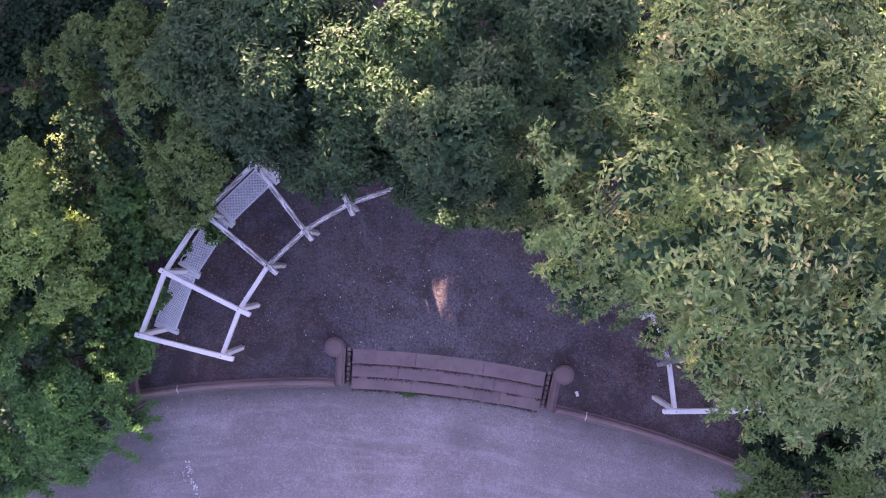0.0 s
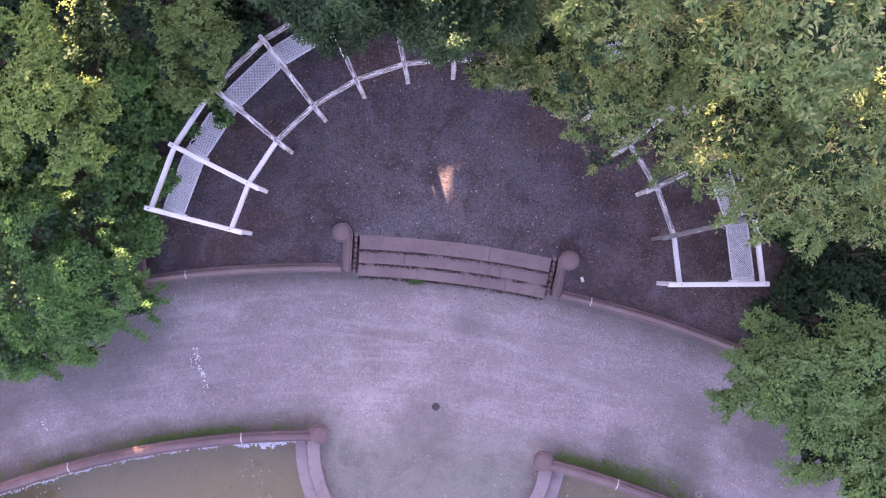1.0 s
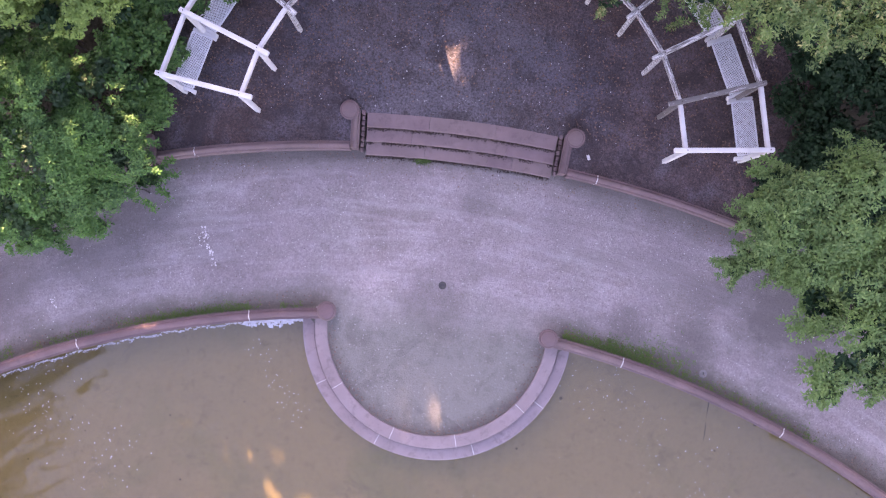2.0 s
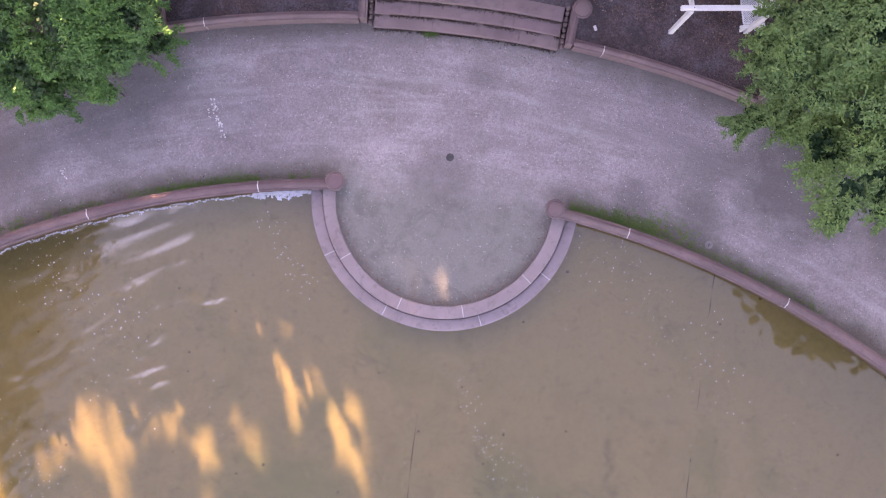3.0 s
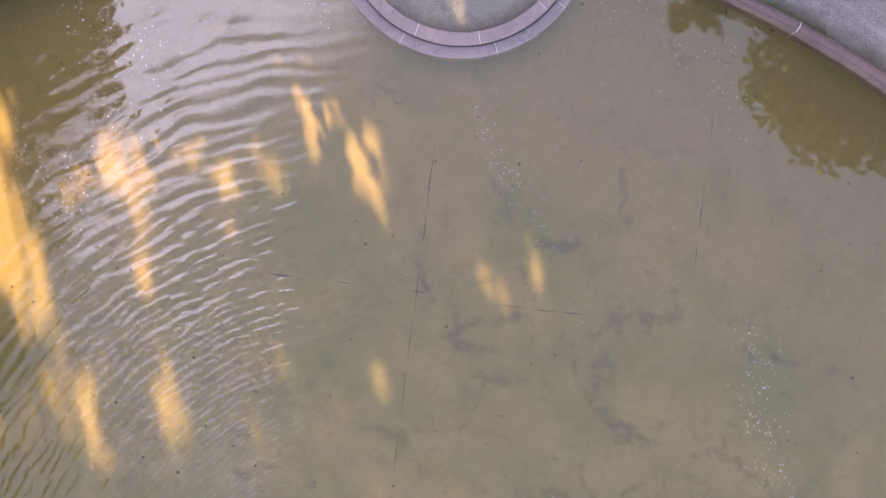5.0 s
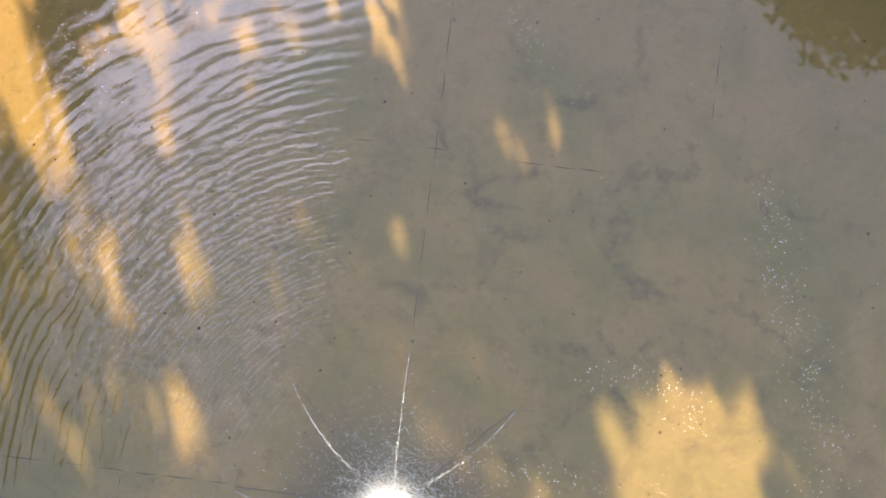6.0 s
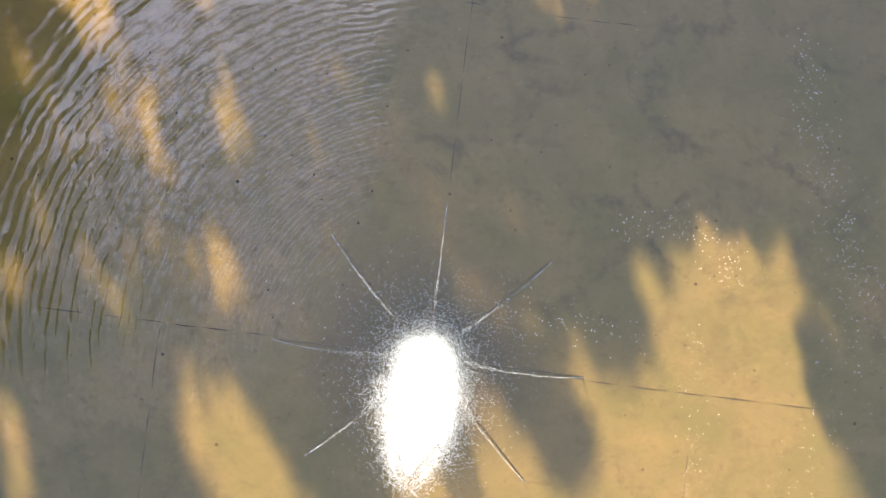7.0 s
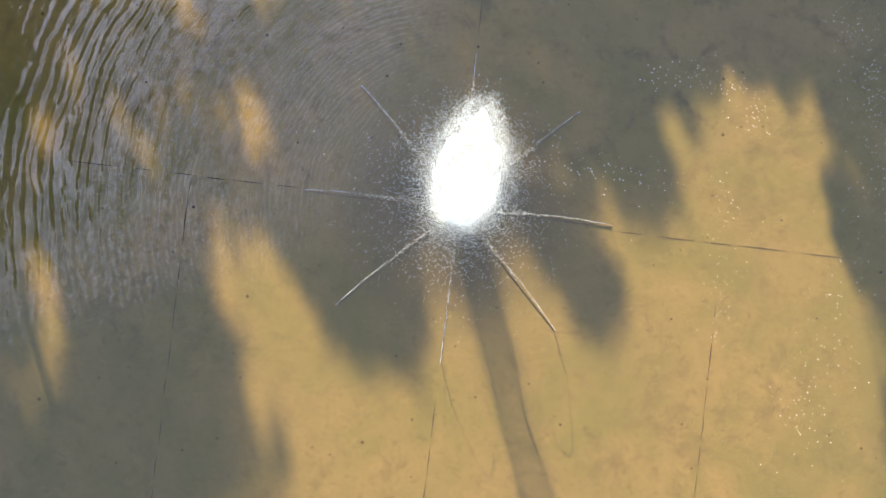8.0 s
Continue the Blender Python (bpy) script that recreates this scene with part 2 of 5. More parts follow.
def floor_material():
    """Tan silt on the concrete floor of the basin, greened by algae, with dark drifts and crawling stains."""
    n = Nodes("basin_silt")
    co = n.coords()
    big = n.noise(co, 0.22, 4, 0.6)
    mid = n.noise(co, 1.1, 7, 0.72, 0.3)
    fine = n.noise(co, 14, 4, 0.6)
    base = n.mix(n.ramp(big, (0.35, 0.0), (0.65, 1.0)), (0.170, 0.163, 0.098), (0.222, 0.194, 0.115))
    base = n.mix(n.ramp(mid, (0.52, 0.0), (0.72, 0.7)), base, (0.105, 0.10, 0.06))
    out = n.add("VectorMath", {0: co}, operation="LENGTH").outputs["Value"]
    out = n.math("ADD", out, n.math("MULTIPLY", big, 5.0))
    base = n.mix(n.ramp(n.math("DIVIDE", out, 40.0), (0.36, 0.0), (0.50, 0.8)), base, (0.232, 0.192, 0.128))
    algae = n.math("SUBTRACT", n.noise(co, 0.4, 5, 0.62, 0.5), n.ramp(n.math("DIVIDE", out, 40.0), (0.38, 0.0), (0.52, 0.12)))
    base = n.mix(n.ramp(algae, (0.42, 0.0), (0.62, 0.6)), base, (0.118, 0.142, 0.062))
    scum = n.noise(co, 3.6, 6, 0.75, 0.5)
    base = n.mix(n.ramp(scum, (0.56, 0.0), (0.70, 0.45)), base, (0.085, 0.078, 0.05))
    base = n.mix(n.ramp(n.noise(co, 2.4, 5, 0.7, 0.3), (0.60, 0.0), (0.72, 0.35)), base, (0.27, 0.235, 0.15))
    # dark drifts gathered in trails between the slabs' low places
    bent = n.add("VectorMath", {0: co, 1: n.add("TexNoise", {"Vector": co, "Scale": 1.2, "Detail": 4.0}).outputs["Color"]}, operation="ADD").outputs[0]
    trails = n.add("TexVoronoi", {"Vector": bent, "Scale": 0.42})
    trails.feature = "DISTANCE_TO_EDGE"
    where = n.math("MULTIPLY", n.ramp(trails.outputs["Distance"], (0.015, 1.0), (0.07, 0.0)), n.ramp(n.noise(co, 0.75, 5, 0.7), (0.47, 0.0), (0.60, 0.6)))
    drift = n.add("VectorMath", {0: co, 1: (4.1, 10.5, -0.52)}, operation="DISTANCE").outputs["Value"]
    where = n.math("MULTIPLY", where, n.ramp(n.math("DIVIDE", drift, 10.0), (0.40, 1.0), (0.62, 0.0)))
    base = n.mix(where, base, (0.058, 0.058, 0.048))
    base = n.mix(n.ramp(n.noise(co, 0.8, 7, 0.78, 0.6), (0.58, 0.0), (0.70, 0.45)), base, (0.085, 0.083, 0.068))
    base = n.mix(n.ramp(fine, (0.48, 0.0), (0.72, 0.32)), base, (0.11, 0.095, 0.05))
    base = n.mix(n.ramp(n.noise(co, 34, 3, 0.6), (0.52, 0.0), (0.75, 0.16)), base, (0.30, 0.26, 0.16))
    # dark bluish ring in the floor colour, standing in for broken water's reflection
    near = n.add("VectorMath", {0: co, 1: (0.0, 4.1, -0.52)}, operation="DISTANCE").outputs["Value"]
    near = n.math("ADD", near, n.math("MULTIPLY", mid, 1.2))
    base = n.mix(n.ramp(n.math("DIVIDE", near, 4.0), (0.36, 0.8), (0.90, 0.0)), base, (0.045, 0.053, 0.062))
    for scale, tone in ((1.7, (0.06, 0.05, 0.035)), (1.15, (0.045, 0.04, 0.03))):
        dots = n.add("TexVoronoi", {"Vector": co, "Scale": scale})
        base = n.mix(n.ramp(dots.outputs["Distance"], (0.035, 0.85), (0.055, 0.0)), base, tone)
    return n.done(n.surface(base, 0.9, n.bump(mid, 0.2, 0.02)))


def water_material():
    """Clear shallow water: see-through, with the mirror of sky and trees, rippled outward from the fountain."""
    n = Nodes("pond_water")
    co = n.coords()
    far = n.add("VectorMath", {0: co}, operation="LENGTH").outputs["Value"]
    # polar coordinates about the fountain, measured from the windward side
    ahead = n.add("VectorMath", {0: co, 1: (-0.87, 0.49, 0.0)}, operation="DOT_PRODUCT").outputs["Value"]
    across = n.add("VectorMath", {0: co, 1: (0.49, 0.87, 0.0)}, operation="DOT_PRODUCT").outputs["Value"]
    bearing = n.math("ARCTAN2", across, ahead)
    # ring waves that lengthen as they run out
    cycles = n.math("MULTIPLY", n.math("POWER", n.math("MAXIMUM", far, 5.6), -0.57), 189.0)
    cycles = n.math("ADD", cycles, n.math("MULTIPLY", n.math("MAXIMUM", n.math("SUBTRACT", 5.6, far), 0.0), 7.2))

    def streaks(along, round_about, detail):
        place = n.add("CombineXYZ", {0: n.math("MULTIPLY", cycles, along), 1: n.math("MULTIPLY", bearing, round_about), 2: 0.0}).outputs[0]
        return n.noise(place, 1.0, detail, 0.55)

    phase = n.math("ADD", n.math("MULTIPLY", cycles, 6.283), n.math("MULTIPLY", streaks(0.22, 5.5, 3), 12.0))
    phase = n.math("ADD", phase, n.math("MULTIPLY", n.noise(co, 1.5, 3, 0.55), 5.0))
    rings = n.math("SINE", phase)
    cross = n.math("SINE", n.math("MULTIPLY_ADD", streaks(0.3, 5.0, 2), 17.0, n.math("MULTIPLY", cycles, 9.1)))
    # short chop near the fountain, long crests further out
    out = n.ramp(n.math("DIVIDE", far, 24.0), (0.30, 0.0), (0.52, 1.0))
    near = n.math("SUBTRACT", 1.0, out)
    chop = n.math("ADD", n.math("MULTIPLY", streaks(0.9, 22.0, 3), near), n.math("MULTIPLY", streaks(0.7, 8.0, 3), out))
    broken = n.ramp(chop, (0.42, 0.0), (0.62, 1.0))
    swell = n.math("ADD", n.math("MULTIPLY", rings, broken), n.math("MULTIPLY", cross, 0.28))
    swell = n.math("ADD", swell, n.math("MULTIPLY", streaks(0.9, 17.0, 3), n.math("MULTIPLY_ADD", near, 0.8, 0.4)))
    swirl = n.noise(co, 0.5, 4, 0.5)
    lee = n.math("COSINE", bearing)
    ruffled = n.ramp(n.math("MULTIPLY_ADD", lee, 0.5, n.math("MULTIPLY_ADD", swirl, 0.2, 0.4)), (0.56, 0.08), (0.72, 0.15), (0.87, 1.0))
    # ripples damped past the column, placed to fit the sheen's edge in view
    side = n.add("VectorMath", {0: co, 1: (-0.1, 0.0, 0.0)}, operation="DOT_PRODUCT").outputs["Value"]
    ruffled = n.math("MULTIPLY", ruffled, n.ramp(n.math("MULTIPLY_ADD", swirl, 0.1, side), (0.20, 0.20), (0.46, 1.0)))
    reach = n.ramp(n.math("DIVIDE", far, 24.0), (0.06, 0.20), (0.12, 0.70), (0.20, 1.0), (0.34, 1.0), (0.46, 0.60), (0.62, 0.66))
    calm = n.ramp(n.noise(co, 0.9, 4, 0.6, 0.5), (0.36, 0.60), (0.58, 1.0))
    wave = n.math("MULTIPLY", n.math("MULTIPLY", swell, ruffled), n.math("MULTIPLY", reach, calm))
    boil = n.math("MULTIPLY", n.noise(co, 11.0, 4, 0.6, 0.5), n.ramp(n.math("DIVIDE", far, 24.0), (0.03, 1.8), (0.10, 0.8), (0.20, 0.1), (0.30, 0.0)))
    nrm = n.bump(n.math("ADD", wave, boil), 1.0, 0.0085)
    mirror = n.add("BsdfGlossy", {"Color": (1, 1, 1, 1), "Roughness": 0.03, "Normal": nrm}).outputs[0]
    clear = n.add("BsdfTransparent", {"Color": (0.85, 0.80, 0.605, 1)}).outputs[0]
    slant = n.add("LayerWeight", {"Blend": 0.5, "Normal": nrm}).outputs["Facing"]
    fres = n.math("ADD", 0.085, n.math("MULTIPLY", n.math("POWER", slant, 5.0), 0.96))
    return n.done(n.add("MixShader", {0: fres, 1: clear, 2: mirror}).outputs[0])


def spray_material(name, see):
    n = Nodes(name)
    white = n.surface((0.66, 0.86, 1.0), 0.35)
    thin = n.add("BsdfTranslucent", {"Color": (0.66, 0.86, 1.0, 1)}).outputs[0]
    body = n.add("MixShader", {0: 0.35, 1: white, 2: thin}).outputs[0]
    clear = n.add("BsdfTransparent", {"Color": (1, 1, 1, 1)}).outputs[0]
    return n.done(n.add("MixShader", {0: see, 1: body, 2: clear}).outputs[0])


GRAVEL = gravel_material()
TERRACE = terrace_material()
STONE = sandstone_material("red_sandstone", (0.182, 0.117, 0.122), (0.112, 0.073, 0.078))
STEP_STONE = sandstone_material("step_sandstone", (0.212, 0.148, 0.150), (0.150, 0.104, 0.106))
RIM_STONE = sandstone_material("rim_sandstone", (0.290, 0.240, 0.256), (0.212, 0.172, 0.184))
MORTAR = plain_material("white_mortar", (0.62, 0.61, 0.60), (0.40, 0.39, 0.37), 0.9, 20)
PAINT = paint_material("white_paint", 0.30)
WORN = paint_material("worn_white_paint", 0.50)
BARE = paint_material("weathered_grey_timber", 0.62)
MESH_WHITE = plain_material("white_coated_metal", (0.72, 0.73, 0.75), (0.60, 0.62, 0.64), 0.45, 6, 0.1)
LIME = plain_material("dried_lime", (0.66, 0.62, 0.61), (0.46, 0.42, 0.42), 0.9, 18)
CAST = plain_material("grey_cast_lid", (0.15, 0.145, 0.145), (0.22, 0.21, 0.205), 0.8, 14)
IRON = plain_material("dark_iron", (0.03, 0.03, 0.032), (0.06, 0.055, 0.05), 0.6, 15)
PIPE = plain_material("dull_pipe", (0.085, 0.08, 0.066), (0.13, 0.12, 0.10), 0.6, 9)
JOINT = plain_material("tar_joint", (0.062, 0.057, 0.045), (0.10, 0.09, 0.065), 0.9, 8)
SILT = floor_material()
WATER = water_material()
SPRAY = spray_material("white_water", 0.0)
COLUMN_WATER = spray_material("white_water_column", 0.78)
JET_WATER = spray_material("thin_jet_water", 0.68)
FOAM = plain_material("foam", (0.70, 0.71, 0.74), (0.45, 0.46, 0.49), 0.7, 12, 0.6)
BARK = plain_material("bark", (0.035, 0.028, 0.023), (0.075, 0.062, 0.05), 0.9, 5, 0.8)
LEAF_OAK = leaf_material("broad_leaves", (0.120, 0.225, 0.055), (0.030, 0.085, 0.027), (0.290, 0.370, 0.130), (0.46, 0.37, 0.17))
# also paints the shade inside crowns, on their innermost leaves
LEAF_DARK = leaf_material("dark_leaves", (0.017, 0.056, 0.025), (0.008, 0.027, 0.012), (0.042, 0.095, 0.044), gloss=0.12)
LEAF_SHRUB = leaf_material("shrub_leaves", (0.075, 0.225, 0.045), (0.020, 0.080, 0.027), (0.165, 0.345, 0.085))
LEAF_LIGHT = leaf_material("light_leaves", (0.170, 0.300, 0.055), (0.075, 0.152, 0.036), (0.245, 0.370, 0.095))
LEAF_MID = leaf_material("olive_leaves", (0.036, 0.096, 0.031), (0.011, 0.038, 0.016), (0.066, 0.134, 0.054))
LEAF_YELLOW = leaf_material("yellowish_leaves", (0.125, 0.215, 0.050), (0.042, 0.092, 0.025), (0.185, 0.275, 0.085))
LEAF_FRESH = leaf_material("fresh_leaves", (0.115, 0.235, 0.060), (0.042, 0.112, 0.036), (0.225, 0.345, 0.115))
LITTER = leaf_material("fallen_leaves", (0.17, 0.092, 0.062), (0.07, 0.040, 0.030), (0.36, 0.23, 0.17))
CRUMBS = leaf_material("dark_crumbs", (0.055, 0.038, 0.032), (0.022, 0.017, 0.015), (0.12, 0.08, 0.06))
MOSS = leaf_material("moss_and_grass", (0.085, 0.17, 0.032), (0.045, 0.10, 0.022), (0.14, 0.23, 0.055))

# ---- plan: the basin's axis runs from the fountain through the platform, steps and pergola ----
FOUNTAIN = (-2.365, -22.345)
AXIS = -6.9
SITE = pose(*FOUNTAIN, 0, 0, 0, AXIS)
ARC = (0.0, -4.1)  # centre of the basin wall, path and terrace wall, in the site's plan
R_POOL = 20.27
R_POOL_OUT = 20.50
R_WALL = 23.86
R_WALL_IN = 24.05
Z_TERRACE = 0.45
Z_WATER = -0.22
Z_FLOOR = -0.52
PLAT = (0.0, 16.17)
PERG = (0.0, 19.67)


def polar(centre, r, deg, z=0.0):
    """A place at r from a centre, deg clockwise from the axis."""
    a = radians(deg)
    return Vector((centre[0] + r * math.sin(a), centre[1] + r * math.cos(a), z))


def mesh_of(name, verts, faces, material, smooth=False):
    me = bpy.data.meshes.new(name)
    me.from_pydata([tuple(v) for v in verts], [], faces)
    me.materials.append(material)
    if smooth:
        me.polygons.foreach_set("use_smooth", [True] * len(me.polygons))
    me.update()
    return me


def thing(name, m, label, category, group="", kind="", data=None):
    ob = new(name, data)
    ob.matrix_basis = m
    return tagged(ob, label, category, group, kind)


def part(name, bm, material, parent, label="", m=None, smooth=False):
    """One mesh object under a thing or a part."""
    if isinstance(bm, bpy.types.Mesh):
        me = bm
    else:
        me = bpy.data.meshes.new(name)
        bm.to_mesh(me)
        bm.free()
        me.materials.append(material)
        if smooth:
            me.polygons.foreach_set("use_smooth", [True] * len(me.polygons))
    ob = new(name, me)
    ob.parent = parent
    if m is not None:
        ob.matrix_basis = m
    if label:
        ob["label"] = label
    return ob


def bevelled_box(size, at=(0, 0, 0), bevel=0.01):
    bm = bmesh.new()
    bmesh.ops.create_cube(bm, size=1)
    for v in bm.verts:
        v.co = Vector((v.co.x * size[0] + at[0], v.co.y * size[1] + at[1], v.co.z * size[2] + at[2]))
    if bevel:
        bmesh.ops.bevel(bm, geom=bm.edges[:], offset=bevel, segments=1, affect="EDGES")
    return bm


def lathe(profile, segments=24):
    """A turned body about z from (radius, height) pairs."""
    verts, faces = [], []
    for r, z in profile:
        verts += [(r * math.cos(2 * math.pi * k / segments), r * math.sin(2 * math.pi * k / segments), z) for k in range(segments)]
    for i in range(len(profile) - 1):
        for k in range(segments):
            a, b = i * segments + k, i * segments + (k + 1) % segments
            faces.append((a, b, b + segments, a + segments))
    faces.append(tuple(range(segments))[::-1])
    faces.append(tuple(range((len(profile) - 1) * segments, len(profile) * segments)))
    return verts, faces


def arc_block(centre, profile, deg0, deg1, step=0.6, gap=0.0):
    """A closed (radius, z) profile swept round a centre between two bearings."""
    count = max(2, int(abs(deg1 - deg0) / step) + 1)
    verts, faces, n = [], [], len(profile)
    trim = math.degrees(gap / profile[0][0])
    for k in range(count + 1):
        d = deg0 + trim + (deg1 - deg0 - 2 * trim) * k / count
        verts += [polar(centre, r, d, z) for r, z in profile]
    for k in range(count):
        for i in range(n):
            a, b = k * n + i, k * n + (i + 1) % n
            faces.append((a, b, b + n, a + n))
    faces.append(tuple(range(n))[::-1])
    faces.append(tuple(range(count * n, count * n + n)))
    return verts, faces


def tidy(me):
    """Outward normals."""
    bm = bmesh.new()
    bm.from_mesh(me)
    bmesh.ops.recalc_face_normals(bm, faces=bm.faces[:])
    bm.to_mesh(me)
    bm.free()
    return me


def on_site(x, y):
    """World x, y in the site's plan."""
    v = SITE.inverted() @ Vector((x, y, 0))
    return v.x, v.y


def ground_height(x, y):
    px, py = on_site(x, y)
    dx, dy = px - ARC[0], py - ARC[1]
    inside = abs(math.degrees(math.atan2(dx, dy))) < 15.4 and math.hypot(dx, dy) > R_WALL
    return Z_TERRACE if inside else 0.0


# ---- ground, terrace and basin ----
def build_ground():
    angles = sorted({round(a, 3) for a in list(np.linspace(-180, 180, 181)) + list(np.linspace(-6.68, 6.68, 61))})[:-1]
    rings = [0.0, 0.4, 1.0, 1.8, 2.6, 3.4, 4.5, 7, 11, 18, 30, 60, 150, 500, 2000]
    verts, faces = [], []
    for a in angles:
        off = 20.27 * math.sin(radians(a))
        inner = R_POOL + 0.12
        if abs(a) < 6.685:
            inner = 20.27 * math.cos(radians(a)) - math.sqrt(max(0.0, 2.38 ** 2 - off ** 2))
        for k, s in enumerate(rings):
            r = inner + (R_POOL + 0.12 - inner) * min(1, k / 4) + s if k else inner
            p = polar((0, 0), r, a)
            z = 0.012 * noise.noise((p.x * 0.8, p.y * 0.8, 0)) if 0 < k < 8 else 0.0
            verts.append((p.x, p.y, z))
    n, m = len(rings), len(angles)
    for i in range(m):
        j = (i + 1) % m
        for k in range(n - 1):
            faces.append((i * n + k, i * n + k + 1, j * n + k + 1, j * n + k))
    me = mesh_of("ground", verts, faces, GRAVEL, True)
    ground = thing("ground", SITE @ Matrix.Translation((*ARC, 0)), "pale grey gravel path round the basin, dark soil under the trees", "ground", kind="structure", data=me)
    return ground


def build_terrace():
    rad = [R_WALL_IN - 0.06, 24.3, 24.655, 25.2, 26, 27, 28, 29, 30, 32, 36, 44]
    degs = np.linspace(-15.3, 15.3, 60)
    verts, faces = [], []
    n = len(rad)
    for a in degs:
        for r in rad:
            p = polar((0, 0), r, a)
            z = Z_TERRACE + 0.02 * noise.noise((p.x * 0.7, p.y * 0.7, 3))
            verts.append((p.x, p.y, z))
    top = len(verts)
    for i in range(len(degs) - 1):
        for k in range(n - 1):
            p = (Vector(verts[i * n + k]) + Vector(verts[(i + 1) * n + k + 1])) / 2
            if abs(p.x) < 2.35 and math.hypot(p.x, p.y) < 24.64:
                continue
            faces.append((i * n + k, i * n + k + 1, (i + 1) * n + k + 1, (i + 1) * n + k))
    for i in (0, len(degs) - 1):
        base = len(verts)
        verts += [(verts[i * n + k][0], verts[i * n + k][1], -0.05) for k in range(n)]
        for k in range(n - 1):
            faces.append((i * n + k, i * n + k + 1, base + k + 1, base + k))
    me = tidy(mesh_of("terrace", verts, faces, TERRACE, False))
    return thing("terrace", SITE @ Matrix.Translation((*ARC, 0)), "raised terrace of dark trodden grit with brown leaf litter", "terrace", kind="structure", data=me)


def build_pool():
    verts = [polar((0, 0), r, a, Z_FLOOR) for r in (0.001, 5, 10, 15, 20.6) for a in range(0, 360, 4)]
    faces = []
    for i in range(4):
        for k in range(90):
            a, b = i * 90 + k, i * 90 + (k + 1) % 90
            faces.append((a, b, b + 90, a + 90))
    me = tidy(mesh_of("pool_floor", verts, faces, SILT))
    thing("pool_floor", SITE @ Matrix.Translation((*ARC, 0)), "shallow basin floor of silt-covered tan concrete", "pool floor", kind="structure", data=me)
    wv = [polar(ARC, r, a, Z_WATER) for r in (0.001, 7, 14, R_POOL + 0.03) for a in range(0, 360, 4)]
    wf = []
    for i in range(3):
        for k in range(90):
            a, b = i * 90 + k, i * 90 + (k + 1) % 90
            wf.append((a, b, b + 90, a + 90))
    me = mesh_of("water", wv, wf, WATER, True)
    thing("water", SITE, "shallow murky pond water rippling out from the fountain", "water", kind="structure", data=me)


def wall_profile(r0, r1, low, top):
    """A coping stone: straight faces, a ledge on either side and a rolled ridge between."""
    w = r1 - r0
    ledge = 0.2 * w
    pts = [(r0 + 0.02, low), (r0 + 0.02, top - 0.14), (r0, top - 0.13), (r0, top - 0.075), (r0 + 0.008, top - 0.068), (r0 + ledge, top - 0.066)]
    for k in range(7):
        a = math.pi * k / 6
        pts.append((r0 + w / 2 - math.cos(a) * (w / 2 - ledge), top - 0.055 + 0.055 * math.sin(a)))
    pts += [(r1 - ledge, top - 0.066), (r1 - 0.008, top - 0.068), (r1, top - 0.075), (r1, top - 0.13), (r1 - 0.02, top - 0.14), (r1 - 0.02, low)]
    return pts


def build_walls():
    pool_wall = thing("pool_wall", SITE, "low curved basin wall of red sandstone blocks with rolled tops", "wall", kind="structure")
    prof = wall_profile(R_POOL, R_POOL_OUT, -0.6, 0.24)
    stops = [6.7, 11.35, 21.8] + [21.8 + 10.4 * k for k in range(1, 16)]
    stops[-1] = 180 - 1.2
    for side in (-1, 1):
        for a, b in zip(stops, stops[1:]):
            lo, hi = (a, b) if side > 0 else (-b, -a)
            v, f = arc_block(ARC, prof, lo, hi, 0.6, 0.004)
            part("coping_stone", tidy(mesh_of("coping_stone", v, f, STONE)), None, pool_wall)
            if b < 60:
                v, f = arc_block(ARC, [(r, z + 0.003) for r, z in prof], side * b - 0.03, side * b + 0.03, 0.03)
                part("mortar_joint", tidy(mesh_of("mortar_joint", v, f, MORTAR)), None, pool_wall)
    terrace_wall = thing("terrace_wall", SITE, "low curved terrace wall of red sandstone beside the steps", "wall", kind="structure")
    prof = wall_profile(R_WALL, R_WALL_IN, -0.05, 0.53)
    stops = [5.55, 7.1, 13.4, 15.3]
    for side in (-1, 1):
        for a, b in zip(stops, stops[1:]):
            lo, hi = (a, b) if side > 0 else (-b, -a)
            v, f = arc_block(ARC, prof, lo, hi, 0.5, 0.003)
            part("coping_stone", tidy(mesh_of("coping_stone", v, f, STONE)), None, terrace_wall)
            if b < 15 and (b < 10) == (side > 0):
                v, f = arc_block(ARC, [(r, z + 0.003) for r, z in prof], side * b - 0.022, side * b + 0.022, 0.03)
                part("mortar_joint", tidy(mesh_of("mortar_joint", v, f, MORTAR)), None, terrace_wall)
        end = polar(ARC, 24.12, side * 15.6)
        bm = bevelled_box((0.26, 0.6, 0.62), (0, 0, 0.28), 0.03)
        part("end_block", bm, STONE, terrace_wall, m=pose(end.x, end.y, 0, 0, 0, -side * 15.6))
    return pool_wall, terrace_wall


def build_bollard(name, x, y, top, label, group):
    ob = thing(name, SITE @ pose(x, y, 0), label, "bollard", group)
    v, f = lathe([(0.17, -0.3), (0.17, top - 0.10), (0.205, top - 0.09), (0.21, top - 0.03), (0.195, top - 0.01), (0.17, top - 0.012)], 28)
    part("shaft", tidy(mesh_of("shaft", v, f, STONE)), None, ob)
    v, f = lathe([(0.165, top - 0.02), (0.165, top + 0.005), (0.15, top + 0.022), (0.09, top + 0.035), (0.02, top + 0.04)], 28)
    part("cap", tidy(mesh_of("cap", v, f, STONE)), None, ob)
    return ob


